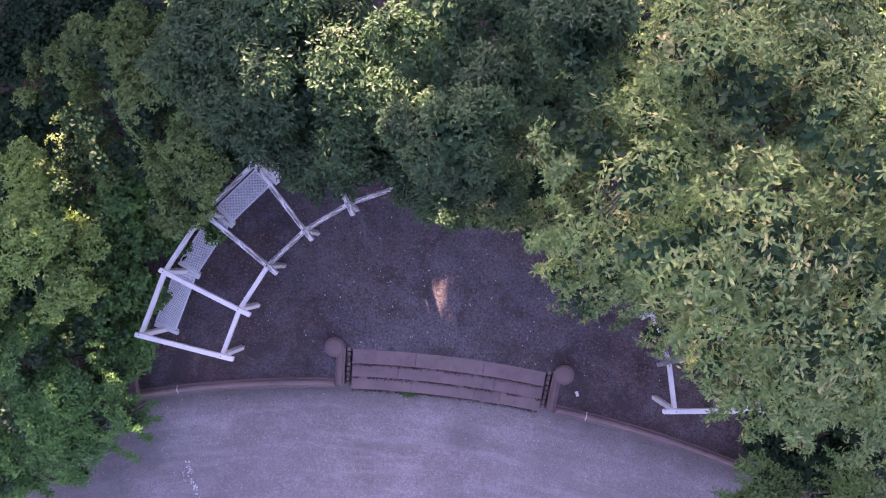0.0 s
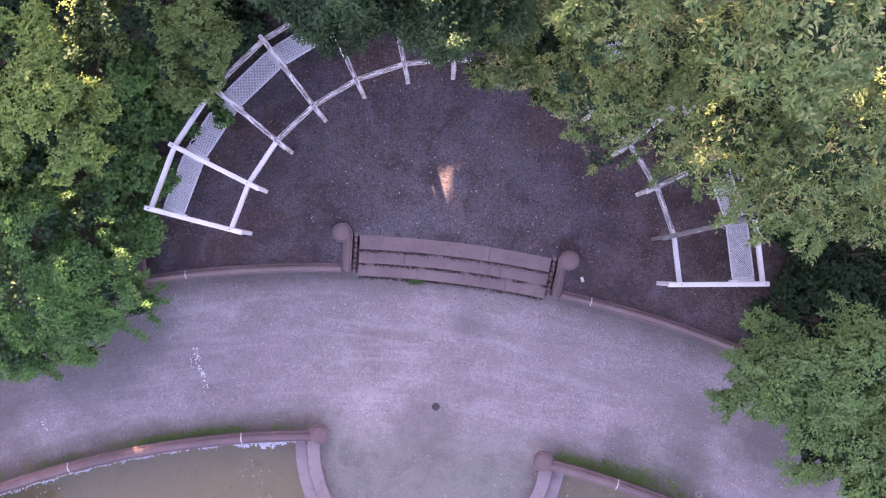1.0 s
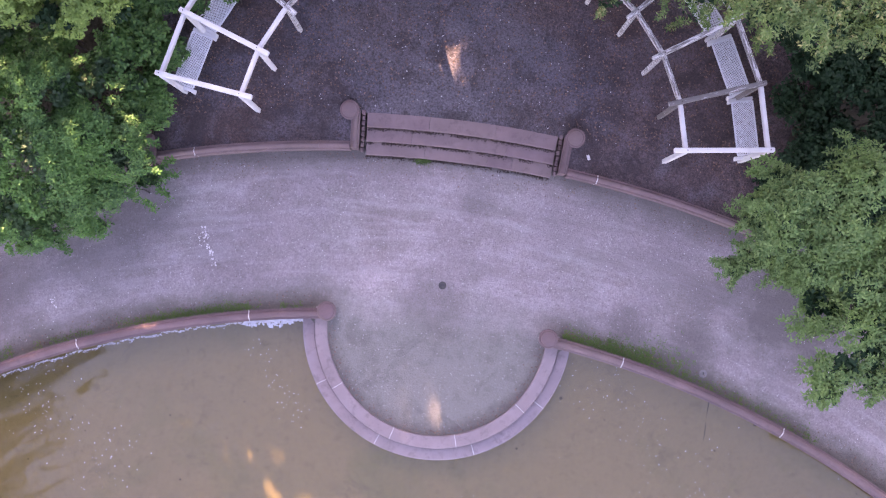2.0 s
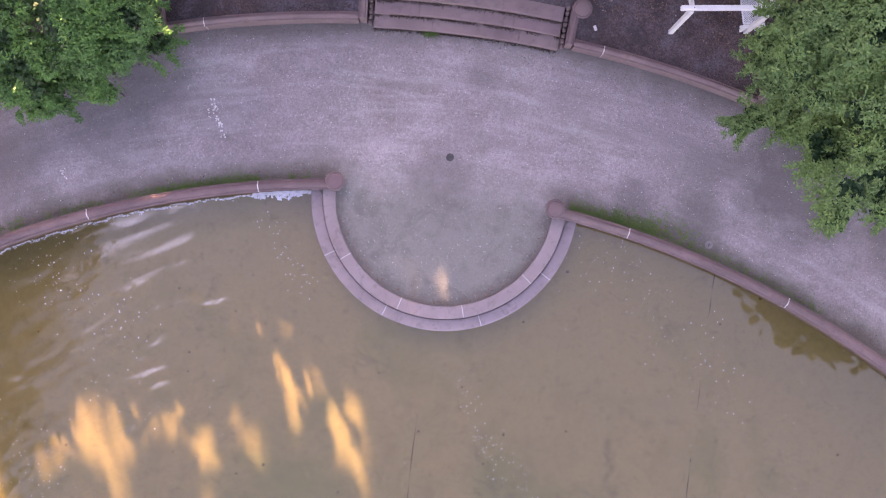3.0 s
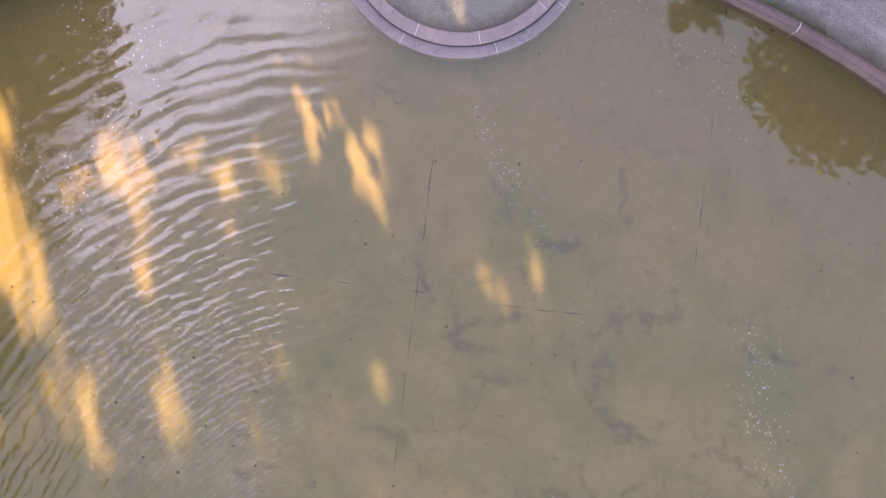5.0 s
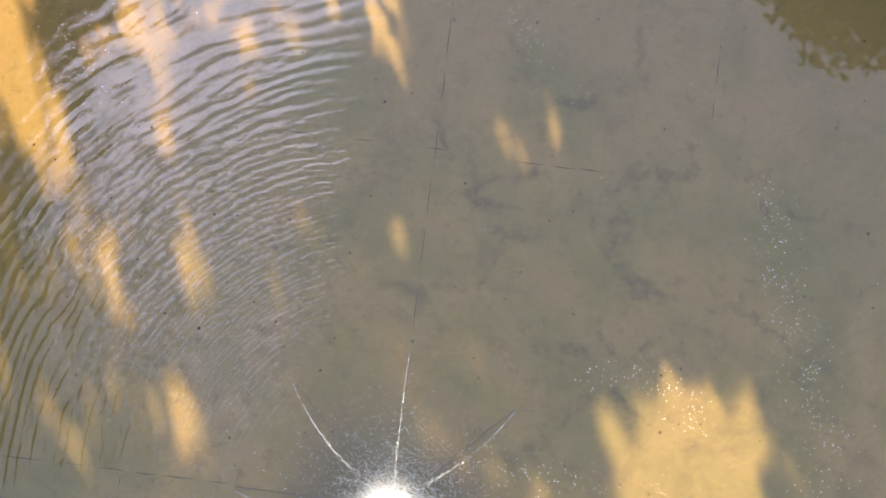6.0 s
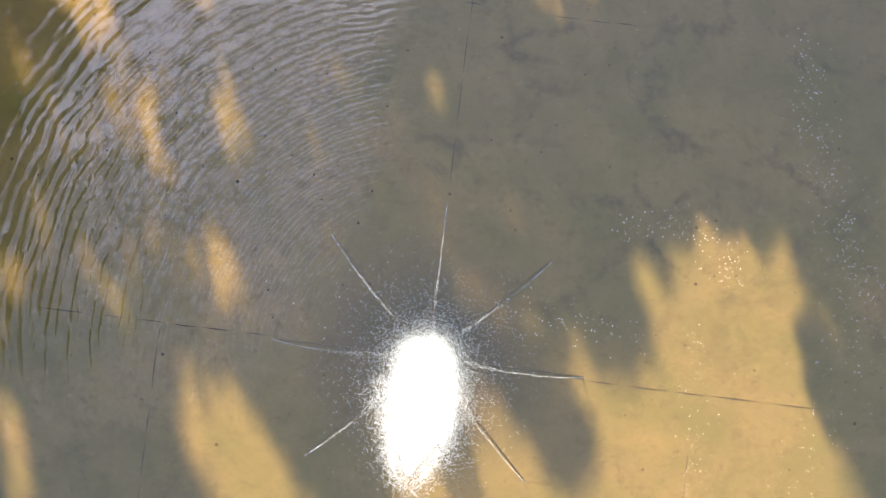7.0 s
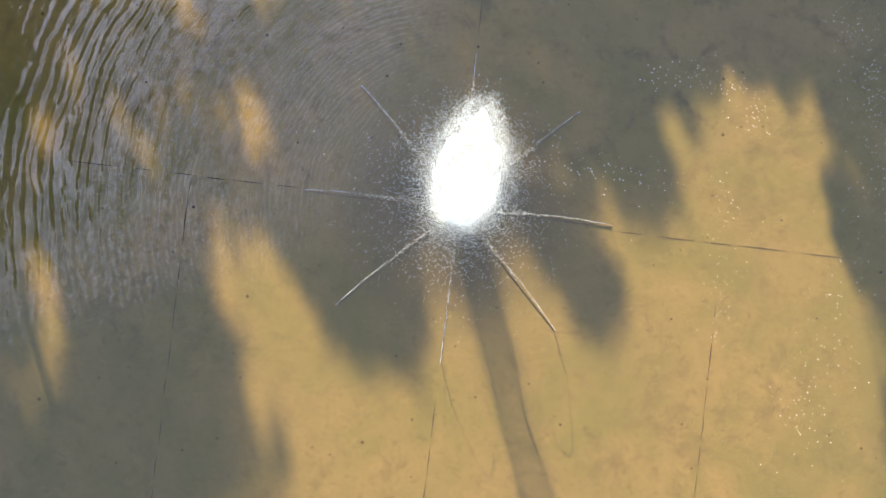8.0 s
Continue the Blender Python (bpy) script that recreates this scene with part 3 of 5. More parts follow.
def build_platform_rim():
    rim = thing("platform_rim", SITE, "two-stepped semicircular sandstone rim of the platform in the basin", "stone rim", kind="structure")
    inner = [(2.36, -0.25), (2.36, 0.045), (2.375, 0.06), (2.615, 0.06), (2.635, 0.045), (2.635, -0.25)]
    outer = [(2.60, -0.56), (2.60, -0.15), (2.652, -0.15), (2.658, -0.108), (2.666, -0.10), (2.885, -0.10), (2.905, -0.115), (2.905, -0.56)]
    for prof, stops in ((inner, (88, 128, 164, 196, 232, 272)), (outer, (86, 121, 157, 201, 237, 274))):
        for a, b in zip(stops, stops[1:]):
            v, f = arc_block(PLAT, prof, a, b, 2.0, 0.003)
            part("rim_stone", tidy(mesh_of("rim_stone", v, f, RIM_STONE)), None, rim)
            if b < 260:
                v, f = arc_block(PLAT, [(r, z + 0.003) for r, z in prof], b - 0.13, b + 0.13, 0.13)
                part("mortar_joint", tidy(mesh_of("mortar_joint", v, f, MORTAR)), None, rim)


def build_steps():
    steps = thing("stairs", SITE, "three broad curved sandstone steps up to the terrace", "stairs", kind="structure")
    rows = ((24.66, 24.365, 0.45, (-4.72, -1.62, 1.68, 4.74)), (24.40, 24.075, 0.30, (-4.75, -2.45, 2.35, 4.78)), (24.11, 23.80, 0.15, (-4.78, -1.76, 1.46, 2.75, 4.82)))
    for back, front, z, stops in rows:
        prof = [(front, z - 0.15), (front, z - 0.012), (front + 0.012, z), (back, z), (back, z - 0.15)]
        for a, b in zip(stops, stops[1:]):
            v, f = arc_block(ARC, prof, a, b, 0.4, 0.004)
            part("step_stone", tidy(mesh_of("step_stone", v, f, STEP_STONE)), None, steps)
    cobble = bevelled_box((0.085, 0.1, 0.1), (0, 0, 0), 0.018)
    me = bpy.data.meshes.new("cobble")
    cobble.to_mesh(me)
    cobble.free()
    me.materials.append(STONE)
    for side in (-1, 1):
        for k in range(8):
            y = 19.72 + 0.108 * k
            x = side * (2.095 + 0.012 * (k - 4) / 4)
            z = 0.10 + 0.35 * k / 7 - 0.035
            part("cobble", me, None, steps, m=pose(x, y, z, random.uniform(-4, 4), random.uniform(-5, 5), random.uniform(-6, 6)))
        prof = wall_profile(-0.095, 0.095, -0.05, 0.55)
        rows, verts, faces = (19.70, 19.9, 20.1, 20.3, 20.52), [], []
        for y in rows:
            verts += [(side * (2.215 + 0.055 * (y - 19.7) / 0.8) + x, y, z) for x, z in prof]
        m = len(prof)
        for i in range(len(rows) - 1):
            for k in range(m):
                a, b = i * m + k, i * m + (k + 1) % m
                faces.append((a, b, b + m, a + m))
        faces += [tuple(range(m)), tuple(range((len(rows) - 1) * m, len(rows) * m))]
        part("cheek_block", tidy(mesh_of("cheek_block", verts, faces, STONE)), None, steps)


# ---- pergola and benches ----
def build_pergola():
    pergola = thing("pergola", SITE @ pose(*PERG, Z_TERRACE), "curved white-painted timber pergola with peeling paint on the terrace", "pergola")
    angs = [-82.6, -70.2, -57.2, -44.4, -31.8, -19.0, -6.4, 6.4, 19.0, 31.8, 44.4, 57.2, 70.2, 82.6]
    skin = {0: PAINT, 1: PAINT, 2: WORN, 3: WORN, 4: WORN, 13: PAINT, 12: BARE}
    for k, a in enumerate(angs):
        mat = skin.get(k, WORN)
        bm = bevelled_box((1.92, 0.092, 0.13), (5.07, 0, 2.195), 0.012)
        rafter = part("rafter", bm, mat, pergola, m=pose(0, 0, 0, 0, 0, 90 - a))
        for r in (4.36, 5.95):
            v, f = lathe([(0.012, -0.01), (0.012, 0.005), (0.007, 0.008)], 8)
            part("bolt", mesh_of("bolt", v, f, IRON), None, rafter, "dark bolt head", pose(r, 0, 2.261))
            bm = bevelled_box((0.09, 0.10, 2.0), (0, r, 1.0), 0.01)
            part("post", bm, mat, pergola, m=pose(0, 0, 0, 0, 0, -a))
    for k, (a, b) in enumerate(zip(angs, angs[1:])):
        for r in (4.36, 5.95):
            p, q = polar((0, 0), r, a), polar((0, 0), r, b)
            d = q - p
            mat = PAINT if k in (0, 1, 12) else WORN
            if 5 <= k <= 7 and r > 5:
                mat = BARE
            bm = bevelled_box((d.length + 0.02, 0.078, 0.14), (0, 0, 2.065), 0.01)
            part("ring_beam", bm, mat, pergola, m=pose((p.x + q.x) / 2, (p.y + q.y) / 2, 0, 0, 0, math.degrees(math.atan2(d.y, d.x))))
    return angs


def build_bench():
    """A white steel-mesh bench: rim, mesh of crossing strips, two timber end rails and feet."""
    ob = thing("bench", pose(0, 0, 0), "white steel-mesh bench with timber end rails under the pergola", "bench", "benches of the pergola")
    w, l = 0.43, 1.10
    bm = bmesh.new()
    for sx, sy, ax, ay in ((l, 0.03, 0, w / 2), (l, 0.03, 0, -w / 2), (0.03, w, l / 2, 0), (0.03, w, -l / 2, 0)):
        g = bmesh.ops.create_cube(bm, size=1)
        for v in g["verts"]:
            v.co = Vector((v.co.x * sx + ax, v.co.y * sy + ay, v.co.z * 0.035 + 0.44))
    part("seat_rim", bm, MESH_WHITE, ob)
    verts, faces = [], []
    for tilt in (1, -1):
        c = -l / 2 - w
        while c < l / 2 + w:
            x0, x1 = c, c + tilt * w
            y0, y1 = -w / 2, w / 2
            pts = []
            for x, y, t in ((x0, y0, 0), (x1, y1, 0)):
                pts.append([x, y])
            (ax, ay), (bx, by) = pts
            lo, hi = -l / 2, l / 2
            ts = sorted([(lo - ax) / (bx - ax), (hi - ax) / (bx - ax)])
            t0, t1 = max(0, ts[0]), min(1, ts[1])
            if t1 - t0 > 0.02:
                p, q = Vector((ax + (bx - ax) * t0, ay + (by - ay) * t0, 0.446)), Vector((ax + (bx - ax) * t1, ay + (by - ay) * t1, 0.446))
                s = (q - p).normalized().cross(Vector((0, 0, 1))) * 0.0078
                dz = Vector((0, 0, 0.003 * tilt))
                base = len(verts)
                verts += [p - s + dz, p + s + dz, q + s + dz, q - s + dz]
                faces.append((base, base + 1, base + 2, base + 3))
            c += 0.045
    part("seat_mesh", mesh_of("seat_mesh", verts, faces, MESH_WHITE), None, ob, "white diamond steel mesh")
    for x in (-l / 2 - 0.055, l / 2 + 0.055):
        part("end_rail", bevelled_box((0.07, 0.52, 0.09), (x, -0.03, 0.40), 0.01), PAINT, ob)
        for y in (-0.17, 0.15):
            part("foot", bevelled_box((0.06, 0.06, 0.37), (x, y, 0.18), 0.006), PAINT, ob)
    return ob


# ---- fountain ----
def droplets(rng, centres, sizes):
    """Little four-sided drops as one mesh."""
    n = len(centres)
    base = np.array([(1.2, 0, -0.5), (-0.6, 1.04, -0.5), (-0.6, -1.04, -0.5), (0, 0, 1.3)])
    tri = np.array([(0, 1, 3), (1, 2, 3), (2, 0, 3), (0, 2, 1)])
    v = centres[:, None, :] + base[None] * sizes[:, None, None]
    f = (np.arange(n) * 4)[:, None, None] + tri[None]
    return v.reshape(-1, 3), f.reshape(-1, 3)


def fast_mesh(name, verts, faces, material):
    """A mesh of triangles from arrays."""
    me = bpy.data.meshes.new(name)
    me.vertices.add(len(verts))
    me.vertices.foreach_set("co", np.ascontiguousarray(verts, dtype=np.float32).ravel())
    me.loops.add(len(faces) * 3)
    me.loops.foreach_set("vertex_index", np.ascontiguousarray(faces, dtype=np.int32).ravel())
    me.polygons.add(len(faces))
    me.polygons.foreach_set("loop_start", np.arange(0, len(faces) * 3, 3, dtype=np.int32))
    me.update(calc_edges=True)
    me.materials.append(material)
    return me


COLUMN = 14.4


def build_fountain():
    rng = np.random.default_rng(5)
    ob = thing("fountain", SITE @ pose(0, 0, Z_FLOOR), "tall white fountain jet ringed by eight low jets in the basin", "fountain")
    h = COLUMN
    # the rising and falling column
    up = Z_WATER - Z_FLOOR
    verts, faces, seg, rows = [], [], 30, 90
    for i in range(rows):
        s = i / (rows - 1)
        r = 0.26 + 0.16 * min(1, s / 0.5)
        if s > 0.62:
            r *= 1.02 - 0.96 * ((s - 0.62) / 0.38) ** 1.1
        for k in range(seg):
            a = 2 * math.pi * k / seg
            lump = 1 + 0.45 * noise.noise((math.cos(a) * 2.4, math.sin(a) * 2.4, s * 14)) + 0.2 * noise.noise((math.cos(a) * 7, math.sin(a) * 7, s * 40))
            verts.append((r * lump * math.cos(a) * 1.06, r * lump * math.sin(a) + 0.12 * s * s, up + s * h))
    for i in range(rows - 1):
        for k in range(seg):
            a, b = i * seg + k, i * seg + (k + 1) % seg
            faces.append((a, b, b + seg, a + seg))
    faces.append(tuple(range((rows - 1) * seg, rows * seg)))
    part("water_column", mesh_of("water_column", verts, faces, COLUMN_WATER, True), None, ob, "dense white water column")
    n = 56000
    s = rng.random(n) ** 1.15
    r = (0.48 + 0.15 * np.minimum(1, s / 0.5)) * (0.70 + 0.52 * rng.exponential(0.40, n)) * np.clip(1.05 - 0.8 * np.clip((s - 0.62) / 0.38, 0, 1) ** 1.1, 0.05, 1)
    a = rng.random(n) * 2 * math.pi
    r *= 1 + 0.12 * np.cos(2 * a + 1.2) + 0.07 * np.sin(5 * a + 9 * s)
    c = np.stack([r * np.cos(a), r * np.sin(a) + 0.12 * s * s, up + 0.03 + s * h * (1 + 0.02 * rng.normal(0, 1, n))], 1)
    v, f = droplets(rng, c, rng.uniform(0.0016, 0.0064, n) * (1.2 - 0.6 * s))
    tagged(part("spray", fast_mesh("spray", v, f, SPRAY), None, ob, "cloud of white droplets"), kind="stuff")
    # broken water where it lands
    n = 5200
    r = 0.45 + np.abs(rng.normal(0, 0.95, n))
    a = rng.random(n) * 2 * math.pi
    c = np.stack([r * np.cos(a), r * np.sin(a), np.full(n, up + 0.002)], 1)
    v, f = droplets(rng, c, rng.uniform(0.002, 0.0095, n))
    tagged(part("splash", fast_mesh("splash", v, f, SPRAY), None, ob, "white splashes on the water"), kind="stuff")
    # low mist round the foot of the column
    n = 24000
    r = 0.10 + np.abs(rng.normal(0, 0.42, n))
    a = rng.random(n) * 2 * math.pi
    c = np.stack([r * np.cos(a), r * np.sin(a), up + 0.01 + np.abs(rng.normal(0, 0.7, n)) * np.clip(1.0 - r, 0.05, 1)], 1)
    v, f = droplets(rng, c, rng.uniform(0.002, 0.0062, n))
    tagged(part("mist", fast_mesh("mist", v, f, SPRAY), None, ob, "fine white mist at the foot"), kind="stuff")
    for k in range(8):
        turn = pose(0, 0, 0, 0, 0, -45 * k)
        v, f = lathe([(0.006, 0), (0.006, up + 0.02), (0.010, up + 0.025), (0.008, up + 0.06), (0.006, up + 0.07)], 10)
        part("nozzle", mesh_of("nozzle", [(x, y + 3.48, z) for x, y, z in v], f, PIPE), None, ob, m=turn)
        part("feed_pipe", bevelled_box((0.02, 2.7, 0.02), (0, 2.15, 0.02), 0.006), PIPE, ob, m=turn)
        # the thin jet arching in towards the middle, broken into drops
        m = 190
        t = np.sort(rng.random(m))
        along = 3.48 - 2.75 * t
        rise = up + 0.07 + 4.4 * t * (1 - t) - 0.07 * t
        spread = 0.003 + 0.022 * t
        c = np.stack([rng.normal(0, 1, m) * spread, along + rng.normal(0, 0.01, m), rise + rng.normal(0, 1, m) * spread], 1)
        v, f = droplets(rng, c, rng.uniform(0.005, 0.0135, m))
        tagged(part("jet", fast_mesh("jet", v, f, JET_WATER), None, ob, "thin white arching jet", m=turn), kind="stuff")


# ---- trees ----
def rosette_leaves(rng, centres, normals, per, length, width):
    """Leaves in rosettes: each a folded diamond of two triangles."""
    n = len(centres)
    up = normals / np.linalg.norm(normals, axis=1, keepdims=True)
    ref = np.where(np.abs(up[:, 2:3]) < 0.9, np.array([[0, 0, 1.0]]), np.array([[1.0, 0, 0]]))
    t1 = np.cross(up, ref)
    t1 /= np.linalg.norm(t1, axis=1, keepdims=True)
    t2 = np.cross(up, t1)
    a = (np.arange(per)[None] / per + rng.random((n, 1))) * 2 * math.pi + rng.normal(0, 0.3, (n, per))
    lift = rng.normal(0.22, 0.35, (n, per))
    way = (t1[:, None] * np.cos(a)[..., None] + t2[:, None] * np.sin(a)[..., None]) * np.cos(lift)[..., None] + up[:, None] * np.sin(lift)[..., None]
    way[..., 2] -= 0.12
    side = np.cross(way, up[:, None]) + rng.normal(0, 0.25, way.shape)
    side /= np.linalg.norm(side, axis=2, keepdims=True) + 1e-9
    ln = length * rng.uniform(0.65, 1.2, (n, per, 1))
    wd = width * rng.uniform(0.7, 1.2, (n, per, 1))
    b = centres[:, None] + way * ln * 0.12 + rng.normal(0, length * 0.25, way.shape)
    fold = up[:, None] * wd * 0.35
    v = np.stack([b, b + way * ln * 0.5 + side * wd + fold, b + way * ln, b + way * ln * 0.5 - side * wd + fold], 2)
    base = (np.arange(n * per) * 4)[:, None, None]
    f = base + np.array([(0, 1, 2), (0, 2, 3)])[None]
    return v.reshape(-1, 3), f.reshape(-1, 3)


def crown_points(rng, lumps, count, gap=-0.22):
    """Places and outward ways on the upper sides of a crown's lumps (x, y, z, radius, flatness)."""
    lumps = np.array(lumps)
    pick = rng.choice(len(lumps), count, p=lumps[:, 3] ** 2 / (lumps[:, 3] ** 2).sum())
    d = rng.normal(0, 1, (count, 3))
    d[:, 2] = np.abs(d[:, 2]) * 1.1 - 0.45
    d /= np.linalg.norm(d, axis=1, keepdims=True)
    lump = lumps[pick]
    r = lump[:, 3] * np.where(rng.random(count) < 0.72, 1.08 - np.abs(rng.normal(0, 0.20, count)), rng.uniform(0.25, 0.8, count))
    c = lump[:, :3] + d * r[:, None] * np.stack([np.ones(count), np.ones(count), lump[:, 4]], 1)
    nrm = d + np.array([0, 0, 0.55])
    keep = np.array([noise.noise((p[0] * 1.3, p[1] * 1.3, p[2] * 1.3)) > gap for p in c])
    return c[keep], nrm[keep]


def grown(anchors, flat=0.8, each=6):
    """Smaller lumps round the ends of the main limbs (x, y, z, radius)."""
    rng = np.random.default_rng(int(abs(anchors[-1][0] * 131 + anchors[-1][1] * 57) * 10))
    out = []
    for x, y, z, r in anchors:
        out.append((x, y, z - 0.15 * r, r * 0.68, flat))
        for k in range(each):
            a = rng.uniform(0, 2 * math.pi)
            q = rng.uniform(0.45, 0.9) * r
            out.append((x + q * math.cos(a), y + q * math.sin(a), z - 0.55 * r * (q / r) ** 2 + rng.normal(0, 0.12 * r), r * rng.uniform(0.26, 0.46), flat))
    return out


def crown_lumps(rng, centre, radii, number, size, flat=0.6, low=-0.35):
    """Lumps spread over an egg-shaped crown, smaller towards the top."""
    out = []
    golden = math.pi * (3 - math.sqrt(5))
    for k in range(number):
        z = 1 - (1 - low) * (k + 0.5) / number
        a = golden * k + rng.normal(0, 0.35)
        rr = math.sqrt(max(0, 1 - z * z)) * rng.uniform(0.62, 1.08)
        out.append((centre[0] + radii[0] * rr * math.cos(a), centre[1] + radii[1] * rr * math.sin(a), centre[2] + radii[2] * z * rng.uniform(0.85, 1.05), size * rng.uniform(0.65, 1.25), flat))
    return out


def limb(verts, faces, p, q, r0, r1, bend, seg=7, steps=5):
    base = len(verts)
    side = (q - p).normalized()
    u = side.orthogonal().normalized()
    w = side.cross(u)
    for i in range(steps + 1):
        s = i / steps
        c = p.lerp(q, s) + bend * math.sin(math.pi * s)
        r = r0 + (r1 - r0) * s
        for k in range(seg):
            a = 2 * math.pi * k / seg
            verts.append(c + u * math.cos(a) * r + w * math.sin(a) * r)
    for i in range(steps):
        for k in range(seg):
            a, b = base + i * seg + k, base + i * seg + (k + 1) % seg
            faces.append((a, b, b + seg, a + seg))


# sun patches on the ground and the basin floor: x, y, half width
# the crowns are cut open for these, placed to fit the camera's view
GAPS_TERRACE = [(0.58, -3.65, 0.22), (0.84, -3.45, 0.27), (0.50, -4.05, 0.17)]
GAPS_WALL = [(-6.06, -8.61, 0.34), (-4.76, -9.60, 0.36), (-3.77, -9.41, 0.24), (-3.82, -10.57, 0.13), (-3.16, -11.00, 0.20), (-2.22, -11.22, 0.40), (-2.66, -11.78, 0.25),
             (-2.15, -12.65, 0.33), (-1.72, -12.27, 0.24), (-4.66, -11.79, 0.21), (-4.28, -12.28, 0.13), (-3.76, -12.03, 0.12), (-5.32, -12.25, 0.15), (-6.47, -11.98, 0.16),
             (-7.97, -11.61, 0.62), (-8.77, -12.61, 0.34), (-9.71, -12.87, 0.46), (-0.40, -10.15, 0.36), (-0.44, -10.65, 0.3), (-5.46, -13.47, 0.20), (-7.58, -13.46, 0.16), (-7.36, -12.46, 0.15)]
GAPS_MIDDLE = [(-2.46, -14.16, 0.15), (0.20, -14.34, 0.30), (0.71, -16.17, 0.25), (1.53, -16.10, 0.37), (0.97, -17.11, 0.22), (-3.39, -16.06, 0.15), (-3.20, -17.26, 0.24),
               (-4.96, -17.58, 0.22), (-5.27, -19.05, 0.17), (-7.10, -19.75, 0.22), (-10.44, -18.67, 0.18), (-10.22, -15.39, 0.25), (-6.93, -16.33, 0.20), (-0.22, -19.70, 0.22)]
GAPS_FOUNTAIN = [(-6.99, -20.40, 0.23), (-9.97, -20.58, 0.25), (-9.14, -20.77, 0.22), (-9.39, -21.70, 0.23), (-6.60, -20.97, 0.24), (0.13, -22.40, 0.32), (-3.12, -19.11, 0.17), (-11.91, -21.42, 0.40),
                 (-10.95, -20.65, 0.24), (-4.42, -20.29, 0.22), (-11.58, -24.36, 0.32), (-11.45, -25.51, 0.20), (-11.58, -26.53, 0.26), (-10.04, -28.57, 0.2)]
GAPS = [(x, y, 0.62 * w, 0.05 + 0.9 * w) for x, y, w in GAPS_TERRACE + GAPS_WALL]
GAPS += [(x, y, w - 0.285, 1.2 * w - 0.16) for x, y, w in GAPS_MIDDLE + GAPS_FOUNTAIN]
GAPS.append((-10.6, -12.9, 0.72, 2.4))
# random pinholes cut as well, for faint sun flecks
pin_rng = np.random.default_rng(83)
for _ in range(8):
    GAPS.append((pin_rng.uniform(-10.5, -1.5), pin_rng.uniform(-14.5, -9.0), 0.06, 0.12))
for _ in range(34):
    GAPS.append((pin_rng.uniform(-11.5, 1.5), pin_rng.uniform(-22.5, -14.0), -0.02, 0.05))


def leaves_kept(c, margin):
    """False for leaf tufts cut away so that sunbeams reach the GAPS places."""
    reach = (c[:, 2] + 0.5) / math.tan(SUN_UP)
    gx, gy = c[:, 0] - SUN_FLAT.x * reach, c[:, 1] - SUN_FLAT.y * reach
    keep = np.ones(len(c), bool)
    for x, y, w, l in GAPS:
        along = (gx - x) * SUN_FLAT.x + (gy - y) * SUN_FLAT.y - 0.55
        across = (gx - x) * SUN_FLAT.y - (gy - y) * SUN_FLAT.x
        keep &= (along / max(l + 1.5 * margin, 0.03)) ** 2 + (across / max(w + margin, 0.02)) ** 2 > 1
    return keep


